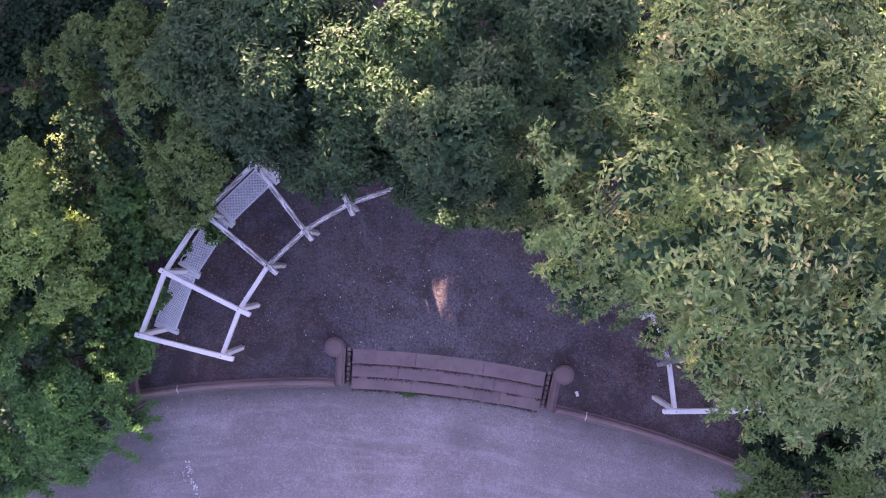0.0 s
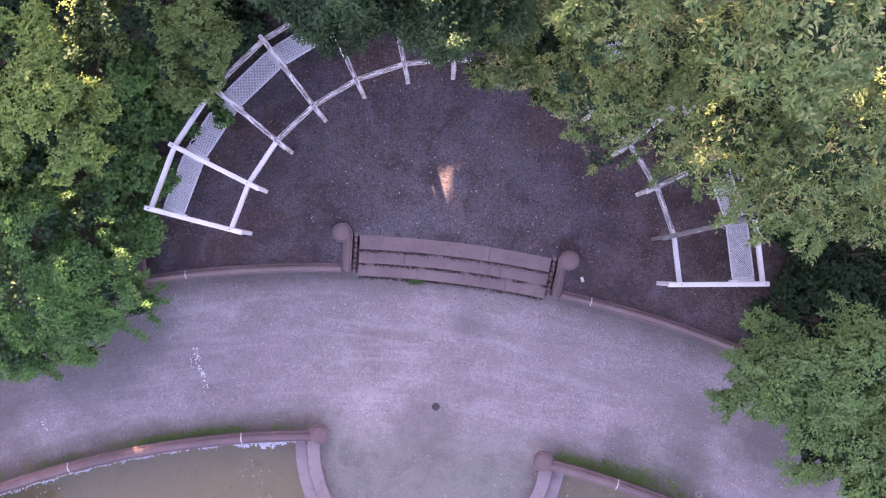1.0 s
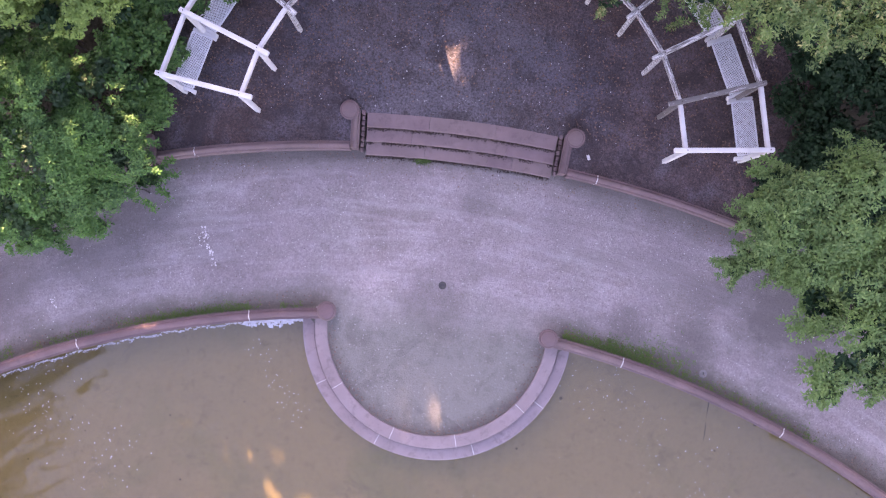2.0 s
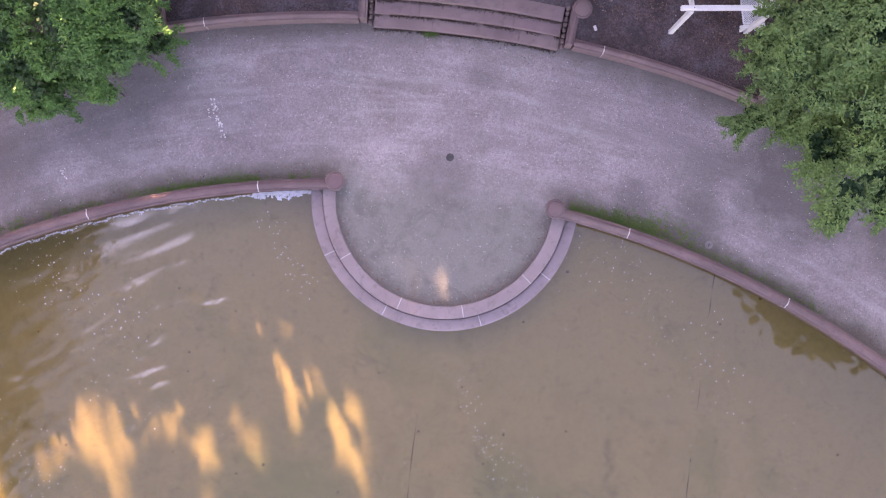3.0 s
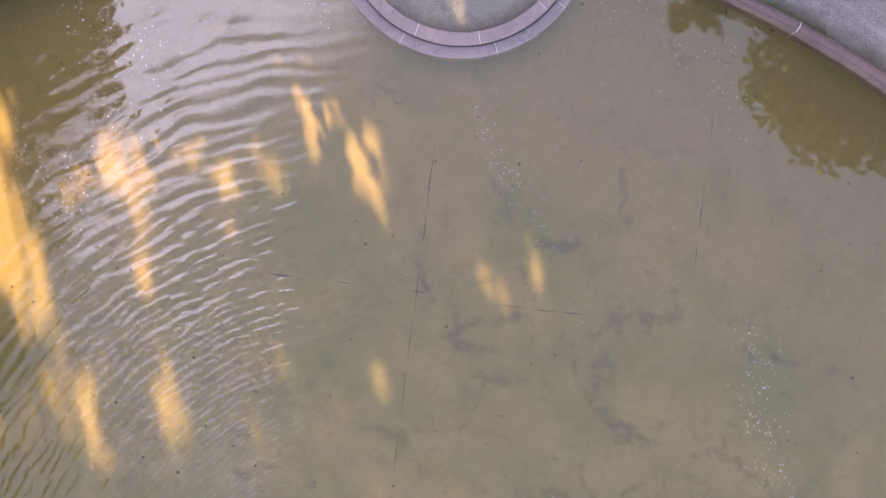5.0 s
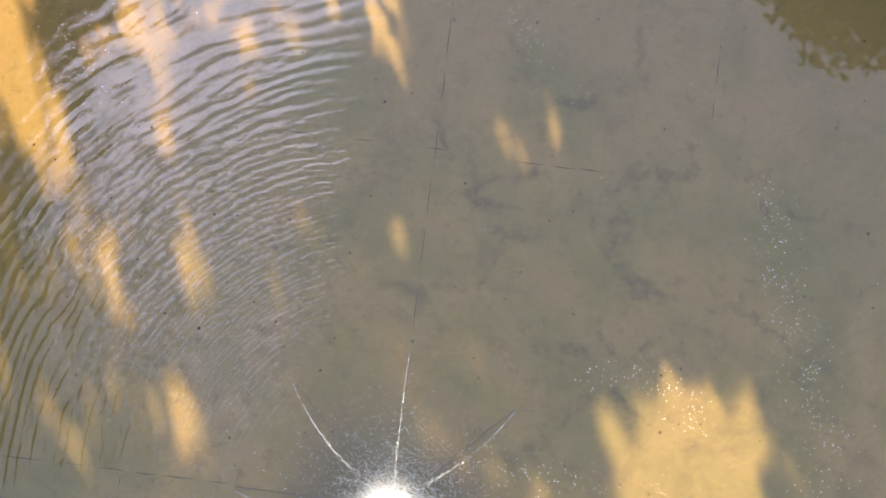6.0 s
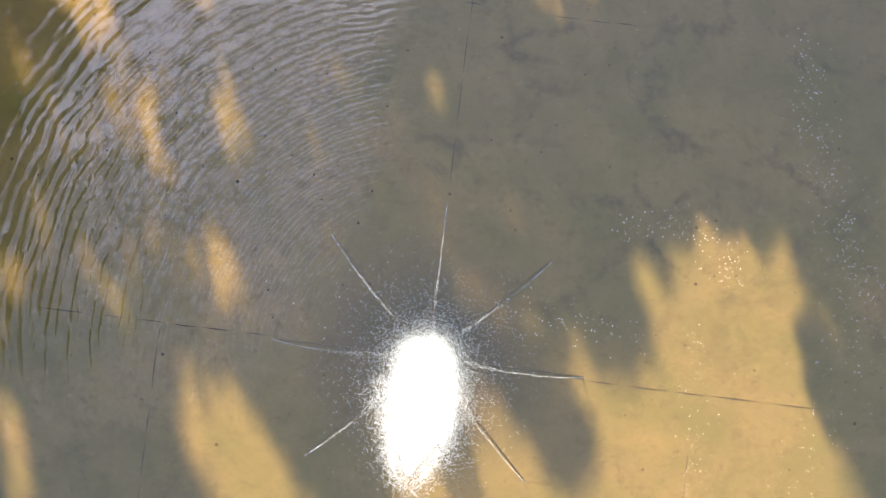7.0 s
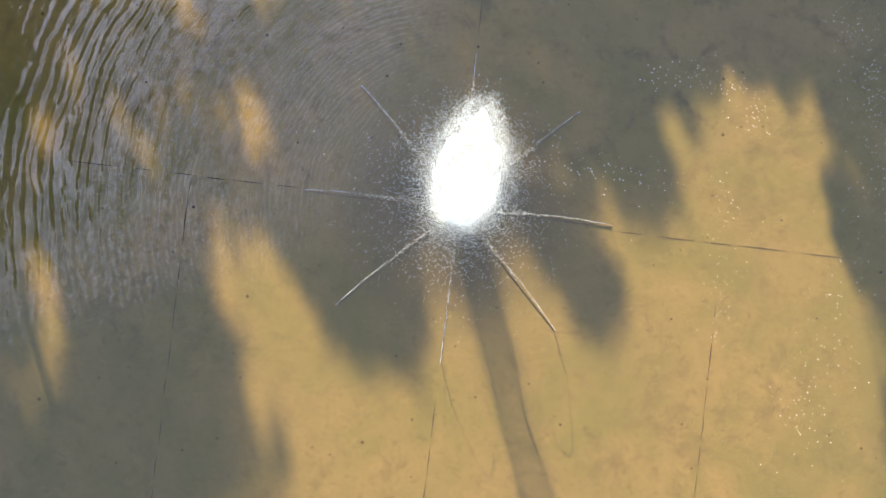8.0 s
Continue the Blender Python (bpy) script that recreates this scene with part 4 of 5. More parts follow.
def build_tree(name, foot, lumps, rosettes, leaf, label, category, per=7, length=0.12, width=0.028, trunk=0.2, group="", gap=-0.28, sprays=0):
    seed = int(abs(foot[0] * 131 + foot[1] * 17) * 10) % 100000
    rng = np.random.default_rng(seed)
    z0 = ground_height(*foot)
    ob = thing(name, pose(foot[0], foot[1], z0), label, category, group)
    origin = Vector((foot[0], foot[1], z0))
    top = max(l[2] for l in lumps)
    verts, faces = [], []
    head = Vector((sum(l[0] for l in lumps) / len(lumps), sum(l[1] for l in lumps) / len(lumps), z0 + (top - z0) * 0.8)) - origin
    if trunk > 0.08:
        limb(verts, faces, Vector((0, 0, -0.1)), head, trunk, trunk * 0.25, Vector((0.15, 0.1, 0)), 10, 8)
        ends = []
        for l in sorted(lumps, key=lambda l: -l[3]):
            q = Vector(l[:3]) - origin - Vector((0, 0, 0.6 * l[3]))
            near = min(ends, key=lambda e: (e - q).length) if ends else None
            if len(ends) > len(lumps) / 5 and near is not None:
                limb(verts, faces, near, near.lerp(q, 0.6), 0.010, 0.003, Vector((0, 0, -0.08)), 5, 3)
                continue
            ends.append(q)
            s = max(0.2, min(0.9, (q.z - 0.8 * math.hypot(q.x, q.y)) / max(head.z, 0.1)))
            start = head * s
            limb(verts, faces, start, start.lerp(q, 0.85), trunk * 0.2 * (1 - 0.6 * s), 0.010, Vector((0, 0, -0.14 * (q - start).length)), 6, 6)
    else:
        for l in lumps:
            q = Vector(l[:3]) - origin
            limb(verts, faces, Vector((q.x * 0.93, q.y * 0.93, -0.05)), q * 0.97, 0.02, 0.006, Vector((0.04, 0.03, 0)), 5, 4)
    part("trunk" if trunk > 0.08 else "stem", mesh_of("trunk", verts, faces, BARK, True), None, ob)
    c, nrm = crown_points(rng, lumps, rosettes, gap)
    # tufts cut away along the sunbeams, wider in the wood
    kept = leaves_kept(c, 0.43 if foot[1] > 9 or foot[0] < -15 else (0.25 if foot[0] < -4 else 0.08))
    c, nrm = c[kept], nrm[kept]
    if sprays:
        # long leafy twigs that reach out past the crown's lumps
        at = np.array(lumps)[rng.integers(0, len(lumps), sprays)]
        a = np.arctan2(at[:, 1] - foot[1], at[:, 0] - foot[0]) + rng.normal(0, 0.9, sprays)
        way = np.stack([np.cos(a), np.sin(a), rng.uniform(-0.25, 0.2, sprays)], 1)
        s = np.linspace(0.55, 1.0, 14)
        reach = (at[:, 3] + rng.uniform(0.10, 0.36, sprays))[:, None, None] * s[None, :, None]
        twig = at[:, None, :3] + way[:, None] * reach
        twig[..., 2] -= 0.25 * (s[None] - 0.55) ** 2 / 0.2
        twig = twig.reshape(-1, 3) + rng.normal(0, 0.02, (sprays * 14, 3))
        c = np.concatenate([c, twig])
        nrm = np.concatenate([nrm, np.tile((0.0, 0.0, 1.0), (len(twig), 1)) + rng.normal(0, 0.25, (len(twig), 3))])
    c -= np.array(origin)
    v, f = rosette_leaves(rng, c, nrm, per, length, width)
    v[:, 2] = np.maximum(v[:, 2], 0.02)
    tagged(part("crown", fast_mesh("crown", v, f, leaf), None, ob), kind="stuff")
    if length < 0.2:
        # broad leaves close the crown, coloured dark to paint its inner shade
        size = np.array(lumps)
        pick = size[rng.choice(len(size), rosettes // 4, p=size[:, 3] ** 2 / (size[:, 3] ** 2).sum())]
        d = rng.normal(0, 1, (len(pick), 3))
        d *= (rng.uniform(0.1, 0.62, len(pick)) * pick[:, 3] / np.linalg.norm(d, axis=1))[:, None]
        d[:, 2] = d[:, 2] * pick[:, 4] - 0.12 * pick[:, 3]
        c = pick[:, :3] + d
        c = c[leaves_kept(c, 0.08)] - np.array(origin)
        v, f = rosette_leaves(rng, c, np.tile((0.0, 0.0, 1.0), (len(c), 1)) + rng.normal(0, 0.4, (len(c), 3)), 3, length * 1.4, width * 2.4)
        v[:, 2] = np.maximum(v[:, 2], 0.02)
        tagged(part("inner_leaves", fast_mesh("inner_leaves", v, f, LEAF_DARK if leaf != LEAF_SHRUB else LEAF_MID), None, ob, "dark leaves that paint the crown's inner shade"), kind="stuff")
    return ob


build_ground()
build_terrace()
build_pool()
build_walls()
for side in (-1, 1):
    build_bollard("bollard", side * 2.375, 16.2, 0.30, "round red sandstone bollard ending the basin wall", "bollards of the platform")
    build_bollard("newel", side * 2.40, 20.48, 0.56, "round red sandstone newel at the top of the steps", "newels of the steps")
build_platform_rim()
build_steps()
angles = build_pergola()
bench = build_bench()
first = True
for a, b in zip(angles, angles[1:]):
    mid = (a + b) / 2
    p = polar(PERG, 5.89 if mid < 0 else 5.99, mid)
    place = SITE @ pose(p.x, p.y, Z_TERRACE, 0, 0, -mid)
    if first:
        bench.matrix_basis = place
        first = False
    else:
        copy_thing(bench, place)
build_fountain()

rng = np.random.default_rng(11)
# tall tree on the right of the terrace: high leaning crown, then lower skirts over the pergola
tall = [(4.6, 0.8, 9.0, 1.2), (5.3, 1.4, 9.2, 1.1), (3.8, 0.4, 11.6, 0.95), (4.4, 0.9, 11.8, 0.9), (3.2, 1.5, 12.2, 1.0), (3.8, 1.9, 12.0, 0.95), (2.7, 1.9, 12.2, 0.9), (3.2, 1.7, 14.2, 0.9), (2.2, 0.1, 15.9, 0.95), (2.7, -0.6, 15.3, 0.8), (3.2, 0.6, 15.6, 0.9), (1.6, 0.7, 14.9, 0.8), (2.4, 1.4, 14.8, 0.9), (3.9, -0.5, 14.3, 1.0), (3.9, 1.2, 14.6, 1.0), (3.2, 2.4, 12.6, 1.1), (1.5, 0.1, 13.3, 0.6),
        (4.9, 0.4, 13.0, 1.2), (4.8, -1.0, 11.8, 1.1), (5.6, 1.9, 11.2, 1.3), (4.2, 3.3, 10.6, 1.3), (2.2, 2.6, 11.2, 1.1), (6.3, 0.0, 10.9, 1.3), (3.5, -0.9, 10.2, 1.0), (5.0, -1.3, 9.4, 1.0), (6.9, 2.6, 9.6, 1.5), (5.4, 4.2, 9.2, 1.4)]
low = [(2.7, 0.6, 9.0, 1.1), (4.0, -0.4, 8.0, 1.1), (6.4, -1.1, 8.6, 1.1), (7.6, 0.6, 8.6, 1.4), (7.2, 3.6, 8.0, 1.5), (4.9, -0.6, 6.9, 1.0), (2.5, 0.05, 6.2, 0.7), (2.35, -0.42, 6.1, 0.42), (1.6, -0.4, 9.8, 0.45), (4.1, -1.6, 10.3, 0.55), (3.6, 0.9, 6.4, 1.1), (2.4, 0.7, 5.6, 0.9), (6.0, 0.3, 6.2, 1.1), (4.6, 0.1, 4.6, 0.7), (4.0, -0.3, 4.8, 0.5), (5.2, -0.3, 4.6, 0.42)]
build_tree("tree", (4.9, 2.4), grown(tall + low), 33000, LEAF_OAK, "tall leafy broadleaf tree overhanging the pergola", "tree", 9, 0.070, 0.0128, 0.28, gap=-0.15, sprays=160)
spire = [(0.2, 1.35, 12.7, 0.55), (0.5, 1.9, 12.2, 0.6), (-0.1, 1.3, 11.4, 0.6), (0.3, 1.2, 10.4, 0.55), (1.2, 2.0, 13.6, 0.55), (1.1, 2.8, 12.6, 0.7), (0.1, 2.7, 11.4, 0.8), (0.0, 1.0, 8.7, 0.6), (0.4, 1.6, 8.8, 0.8), (-0.1, 1.15, 7.0, 0.6), (0.9, 2.5, 9.4, 0.9), (0.2, 3.4, 9.6, 0.9)]
build_tree("tree", (0.5, 4.4), grown(spire), 15000, LEAF_MID, "slender broadleaf tree behind the pergola", "tree", 8, 0.072, 0.0135, 0.2, gap=-0.2)
dome = [(-1.7, 2.5, 7.5, 0.9), (-2.7, 2.8, 7.6, 0.9), (-1.0, 2.8, 7.5, 0.8), (-1.6, 3.0, 7.6, 0.8), (-3.2, 2.4, 6.3, 0.8), (-2.2, 2.05, 6.2, 0.75), (-1.3, 2.1, 6.1, 0.7), (-0.6, 2.2, 5.9, 0.55), (-0.8, 2.5, 7.6, 0.8), (-3.6, 3.2, 7.2, 1.0), (-2.4, 3.9, 7.6, 1.1), (-2.2, 1.75, 5.2, 0.34), (-1.5, 1.75, 5.4, 0.34), (-0.85, 1.65, 6.0, 0.34), (-0.1, 1.5, 6.6, 0.4)]
build_tree("tree", (-2.2, 4.6), grown(dome), 17000, LEAF_MID, "dark green tree drooping over the pergola", "tree", 6, 0.11, 0.019, 0.18, gap=-0.2, sprays=60)
droop = [(0.9, 1.0, 5.1, 0.55), (1.8, 0.75, 4.9, 0.5), (1.2, 1.7, 5.2, 0.65), (2.0, 1.3, 5.2, 0.7), (1.9, 2.2, 5.3, 0.8), (0.6, 1.8, 5.2, 0.5), (3.2, 2.2, 4.9, 0.8), (3.8, 1.6, 4.8, 0.7)]
build_tree("tree", (2.3, 4.2), grown(droop, 0.5), 8000, LEAF_OAK, "low dark tree with drooping leaves at the terrace", "tree", 7, 0.10, 0.018, 0.12)
round_top = [(-5.2, 2.6, 4.9, 0.9), (-4.5, 2.2, 4.4, 0.8), (-6.0, 2.4, 4.6, 0.85), (-5.4, 1.7, 4.2, 0.75), (-4.6, 3.3, 4.6, 0.9), (-5.8, 3.5, 4.7, 0.9), (-6.6, 1.9, 3.9, 0.8), (-4.5, 1.5, 3.5, 0.6), (-5.1, 1.0, 3.0, 0.5), (-6.8, 3.2, 4.0, 0.9)]
build_tree("tree", (-5.5, 3.3), grown(round_top), 16000, LEAF_YELLOW, "dense small-leaved bushy tree behind the pergola", "tree", 7, 0.062, 0.019, 0.13)
pale = [(-7.0, 0.4, 5.4, 0.85), (-6.5, -0.3, 4.8, 0.65), (-7.8, 0.0, 5.2, 0.8), (-7.3, -0.6, 4.5, 0.6), (-8.4, 0.9, 5.3, 0.9), (-7.3, 1.2, 5.0, 0.8), (-8.8, -0.3, 4.6, 0.8), (-9.4, 0.7, 4.8, 0.9), (-6.3, 0.7, 4.0, 0.6), (-6.1, 0.35, 4.6, 0.42)]
build_tree("tree", (-8.0, 0.5), grown(pale), 14000, LEAF_LIGHT, "yellowish green bushy tree beside the pergola", "tree", 7, 0.07, 0.021, 0.13)
path_side = [(5.5, -4.95, 2.5, 0.28), (6.0, -4.8, 2.6, 0.42), (6.5, -5.1, 2.8, 0.4), (7.0, -5.2, 3.2, 0.5), (6.3, -5.6, 4.3, 0.45), (6.9, -5.6, 4.4, 0.6), (7.3, -5.2, 4.9, 0.8), (5.5, -4.3, 4.6, 0.6), (5.5, -3.9, 5.3, 0.6),
             (5.05, -4.35, 6.7, 0.36), (5.6, -4.0, 6.9, 0.6), (5.8, -4.7, 6.5, 0.5), (6.3, -3.9, 7.0, 0.9), (6.3, -5.3, 6.6, 0.7), (6.45, -6.1, 6.6, 0.45), (6.1, -6.6, 6.4, 0.3), (6.6, -6.8, 6.4, 0.28), (5.8, -7.0, 6.3, 0.18),
             (7.2, -6.1, 6.4, 0.6), (7.6, -4.4, 7.0, 1.1), (8.4, -5.4, 6.0, 1.0), (8.7, -3.3, 6.2, 1.1), (9.6, -4.6, 6.0, 1.2)]
build_tree("tree", (8.0, -3.9), grown(path_side), 26000, LEAF_FRESH, "broadleaf tree hanging over the gravel path", "tree", 5, 0.075, 0.017, 0.18, gap=-0.36, sprays=320)
hedge = [(-6.6, -2.9, 2.3, 0.7), (-7.3, -2.4, 2.4, 0.75), (-7.9, -3.2, 2.3, 0.8), (-7.0, -3.5, 1.8, 0.65), (-8.8, -2.6, 2.5, 0.85), (-8.7, -3.7, 2.0, 0.8), (-9.7, -3.2, 2.3, 0.9), (-9.5, -4.2, 1.7, 0.7), (-7.8, -4.0, 1.3, 0.6), (-6.5, -2.0, 1.7, 0.55), (-7.2, -1.5, 2.4, 0.7), (-8.2, -1.6, 2.8, 0.8), (-6.35, -3.2, 1.2, 0.4), (-8.8, -4.4, 1.1, 0.55), (-10.6, -3.7, 2.2, 0.9), (-9.4, -1.8, 2.7, 0.9)]
build_tree("shrub", (-8.0, -2.9), grown(hedge, 0.75), 26000, LEAF_SHRUB, "dense fresh green shrub at the path's edge", "shrub", 6, 0.078, 0.019, 0.05, sprays=90)
for foot, anchors in (((-6.8, -0.2), [(-6.5, -0.2, 1.7, 0.6), (-8.5, -1.0, 1.8, 0.9), (-9.5, 0.0, 2.0, 1.0), (-8.2, 1.8, 2.0, 0.9), (-7.6, 0.6, 1.8, 0.8), (-6.3, 0.5, 1.7, 0.6), (-6.8, -1.0, 2.0, 0.65), (-5.7, 1.2, 1.5, 0.6), (-6.4, 1.4, 2.0, 0.7), (-5.0, 2.0, 1.5, 0.7), (-6.35, -1.6, 1.3, 0.5), (-6.1, -0.7, 1.2, 0.45), (-5.6, 0.6, 1.2, 0.45), (-4.6, 0.55, 1.2, 0.16), (-4.75, 0.85, 1.2, 0.16)]),
                      ((7.0, -2.6), [(6.5, -3.6, 1.3, 0.5), (7.0, -2.9, 1.6, 0.7), (7.1, -2.0, 1.8, 0.7), (7.4, -1.2, 2.0, 0.8), (6.9, -0.2, 2.0, 0.8), (8.6, -1.5, 2.0, 0.9), (8.2, -0.3, 2.0, 0.9), (9.4, -2.4, 2.2, 1.0), (7.9, -3.6, 1.6, 0.8), (8.9, -3.6, 1.9, 0.9), (9.9, -3.6, 2.0, 0.9), (9.4, -0.8, 2.2, 1.0), (8.8, 0.6, 2.2, 1.0), (7.9, -2.9, 2.0, 0.8), (6.7, -4.0, 0.9, 0.4), (7.3, -4.0, 1.3, 0.6), (7.7, -4.5, 1.2, 0.5)]),
                      ((-3.0, 3.8), [(-5.2, 2.8, 2.2, 0.9), (-5.8, 3.8, 2.3, 1.0), (-4.6, 3.6, 2.2, 0.9), (-7.0, 2.6, 2.2, 0.9), (-4.3, 2.4, 1.6, 0.7), (-3.4, 3.3, 2.0, 0.9), (-2.2, 3.6, 1.9, 0.9), (-4.2, 3.2, 2.0, 0.9), (-1.0, 3.9, 1.9, 0.9), (0.4, 4.0, 1.8, 0.9)]),
                      ((3.2, 3.2), [(1.8, 3.9, 1.8, 0.9), (3.0, 3.4, 1.9, 0.9), (4.2, 2.6, 1.9, 0.9), (5.2, 1.6, 2.0, 0.8), (5.9, 0.7, 2.0, 0.8)]),
                      ((-8.6, 3.4), [(-8.4, 2.6, 2.2, 1.0), (-9.2, 4.0, 2.6, 1.1), (-7.6, 4.4, 2.4, 1.1), (-10.2, 2.4, 2.6, 1.1), (-6.4, 5.0, 2.4, 1.0)])):
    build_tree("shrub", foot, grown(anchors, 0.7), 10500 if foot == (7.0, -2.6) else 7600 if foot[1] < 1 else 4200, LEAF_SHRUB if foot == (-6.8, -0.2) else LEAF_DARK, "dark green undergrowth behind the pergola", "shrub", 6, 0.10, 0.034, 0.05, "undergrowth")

# unseen wood, placed to shape the shade; tall trees stand over a lower belt
def wood_tree(x, y, top, r, bottom, rosettes, number=34, fine=False):
    half = (top - bottom) / 2
    lumps = crown_lumps(rng, (x, y, top - half), (r * 0.8, r * 0.8, half - r * 0.15), number, r * (0.31 if fine else 0.36), 0.7, -0.95)
    per, length, width = (4, 0.31, 0.115) if fine else (3, 0.40, 0.15)
    build_tree("tree", (x, y), lumps, rosettes, LEAF_DARK, "tall woodland tree out of view, placed for its shade or reflection", "tree", per, length, width, 0.13, "woodland trees", sprays=50 if fine else 0)


for x, y, top, r, bottom, tufts in ((-22.6, 17.0, 18.4, 4.4, 12.0, 3600), (-15.3, 16.0, 15.5, 2.3, 5.0, 3400), (-10.6, 16.4, 14.95, 1.9, 5.0, 3400), (-1.0, 18.0, 17.2, 3.0, 4.0, 3800), (-3.4, 22.5, 26.0, 2.2, 13.0, 5000), (-8.7, 16.8, 14.6, 1.7, 5.0, 3200), (2.6, 20.0, 19.2, 4.2, 4.0, 3800), (9.0, 17.0, 19.0, 4.5, 3.0, 3400), (-29.0, 17.0, 18.0, 4.5, 4.0, 3400)):
    wood_tree(x, y, top, r, bottom, tufts, fine=True)
# two unseen high crowns, added to keep the sun off the slender tree
lean = crown_lumps(rng, (-6.6, 24.0, 23.6), (2.4, 2.0, 2.6), 34, 0.95, 0.7, -0.95)
build_tree("tree", (-3.6, 24.0), lean, 6000, LEAF_DARK, "leaning unseen tree added to shade the slender tree", "tree", 4, 0.33, 0.115, 0.14, "woodland trees")
high_crown = crown_lumps(rng, (-5.0, 21.8, 20.4), (1.7, 1.5, 1.1), 22, 0.8, 0.7, -0.95)
build_tree("tree", (-4.6, 21.0), high_crown, 3600, LEAF_DARK, "narrow unseen tree added to shade the slender tree", "tree", 4, 0.33, 0.115, 0.14, "woodland trees")
for k in range(16):
    x = -34 + 2.7 * k
    top = 14.1 + rng.uniform(-0.3, 0.3)
    # lower crowns here let the sun through to the basin
    if -8.8 < x < -3.6:
        top = 12.6
        x += 0.45
    wood_tree(x, 14.5 + 2.0 * (k % 2), top, 2.5, 1.5, 2900, 30)
for k in range(15):
    wood_tree(-26 + 2.9 * k, 11.5 + 0.8 * (k % 2), rng.uniform(7.0, 8.5), 2.4, 0.5, 2400, 26)
# unseen fillers, added to stop stray sun on the path
wood_tree(2.4, 13.2, 11.0, 2.4, 2.0, 3000, 26)
wood_tree(-2.2, 13.0, 10.0, 2.0, 2.0, 2600, 26)
# trees out of view, placed by their mirror images in the water
for x, y, top, r, bottom in ((-17.8, -4.5, 19.0, 5.2, 8.0), (-20.2, -10.4, 20.0, 5.8, 9.0), (-25.0, -14.0, 21.0, 6.0, 8.0), (13.0, -6.4, 13.0, 4.4, 4.0)):
    wood_tree(x, y, top, r, bottom, 6500 if x < -15 else 6000, 50)

for foot, over in (((-25.6, -17.8), (-21.2, -16.0, 14.5)), ((-26.2, -21.5), (-23.0, -20.6, 14.5))):
    spread_crown = crown_lumps(rng, over, (4.0, 4.0, 4.6), 44, 1.8, 0.7, -0.95)
    build_tree("tree", foot, spread_crown, 5600, LEAF_DARK, "tall woodland tree leaning over the basin's edge", "tree", 3, 0.40, 0.15, 0.2, "woodland trees")

# ---- small things ----
def scatter_leaves(rng, places, length, width, flatness=0.25):
    up = np.tile(np.array([[0.0, 0.0, 1.0]]), (len(places), 1)) + rng.normal(0, flatness, (len(places), 3))
    return rosette_leaves(rng, places, up, 1, length, width)


def build_litter():
    """Dry leaves on the terrace, thickest under the trees."""
    rng = np.random.default_rng(21)
    pts = []
    while len(pts) < 8500:
        x, y = rng.uniform(-6.5, 6.5), rng.uniform(19.7, 26)
        d = math.hypot(x - PERG[0], y - PERG[1])
        thick = 0.25 + 0.75 * min(1, max(0, (d - 1.5) / 3)) + 0.5 * noise.noise((x * 0.9, y * 0.9, 7))
        if math.hypot(x - ARC[0], y - ARC[1]) < 24.75 + 0.5 * (abs(x) > 2.4) * 0 or rng.random() > thick:
            continue
        pts.append((x, y, Z_TERRACE + 0.032))
    v, f = scatter_leaves(rng, np.array(pts), 0.055, 0.014)
    thing("leaf_litter", SITE, "dry brown leaves scattered over the terrace", "leaves", kind="stuff", data=fast_mesh("leaf_litter", v, f, LITTER))
    pts = []
    for lo, hi, n in ((23.2, 23.84, 500), (20.56, 20.9, 650)):
        for k in range(n):
            a = rng.uniform(-30, 30)
            if abs(a) < 7.5 and lo < 21:
                continue
            p = polar(ARC, rng.triangular(lo, lo + 0.02, hi) if lo < 21 else rng.triangular(lo, hi - 0.02, hi), a, 0.018)
            pts.append(tuple(p))
    for k in range(260):
        p = polar(PLAT, 2.34 - abs(rng.normal(0, 0.09)), rng.uniform(95, 265), 0.016)
        pts.append(tuple(p))
    v, f = scatter_leaves(rng, np.array(pts), 0.045, 0.012)
    thing("leaf_litter", SITE, "dry leaf crumbs along the foot of the walls", "leaves", kind="stuff", data=fast_mesh("leaf_litter", v, f, LITTER))
    pts = []
    for back, z in ((24.365, 0.30), (24.075, 0.15), (23.80, 0.0)):
        for k in range(1100):
            a = rng.uniform(-4.75, 4.78)
            if noise.noise((a * 1.3, z * 9, 2)) < -0.35:
                continue
            pts.append(tuple(polar(ARC, back - abs(rng.normal(0, 0.024)) - 0.004, a, z + 0.012)))
    v, f = scatter_leaves(rng, np.array(pts), 0.035, 0.011)
    thing("leaf_litter", SITE, "dark leaf crumbs caught at the back of the steps", "leaves", kind="stuff", data=fast_mesh("leaf_litter", v, f, CRUMBS))


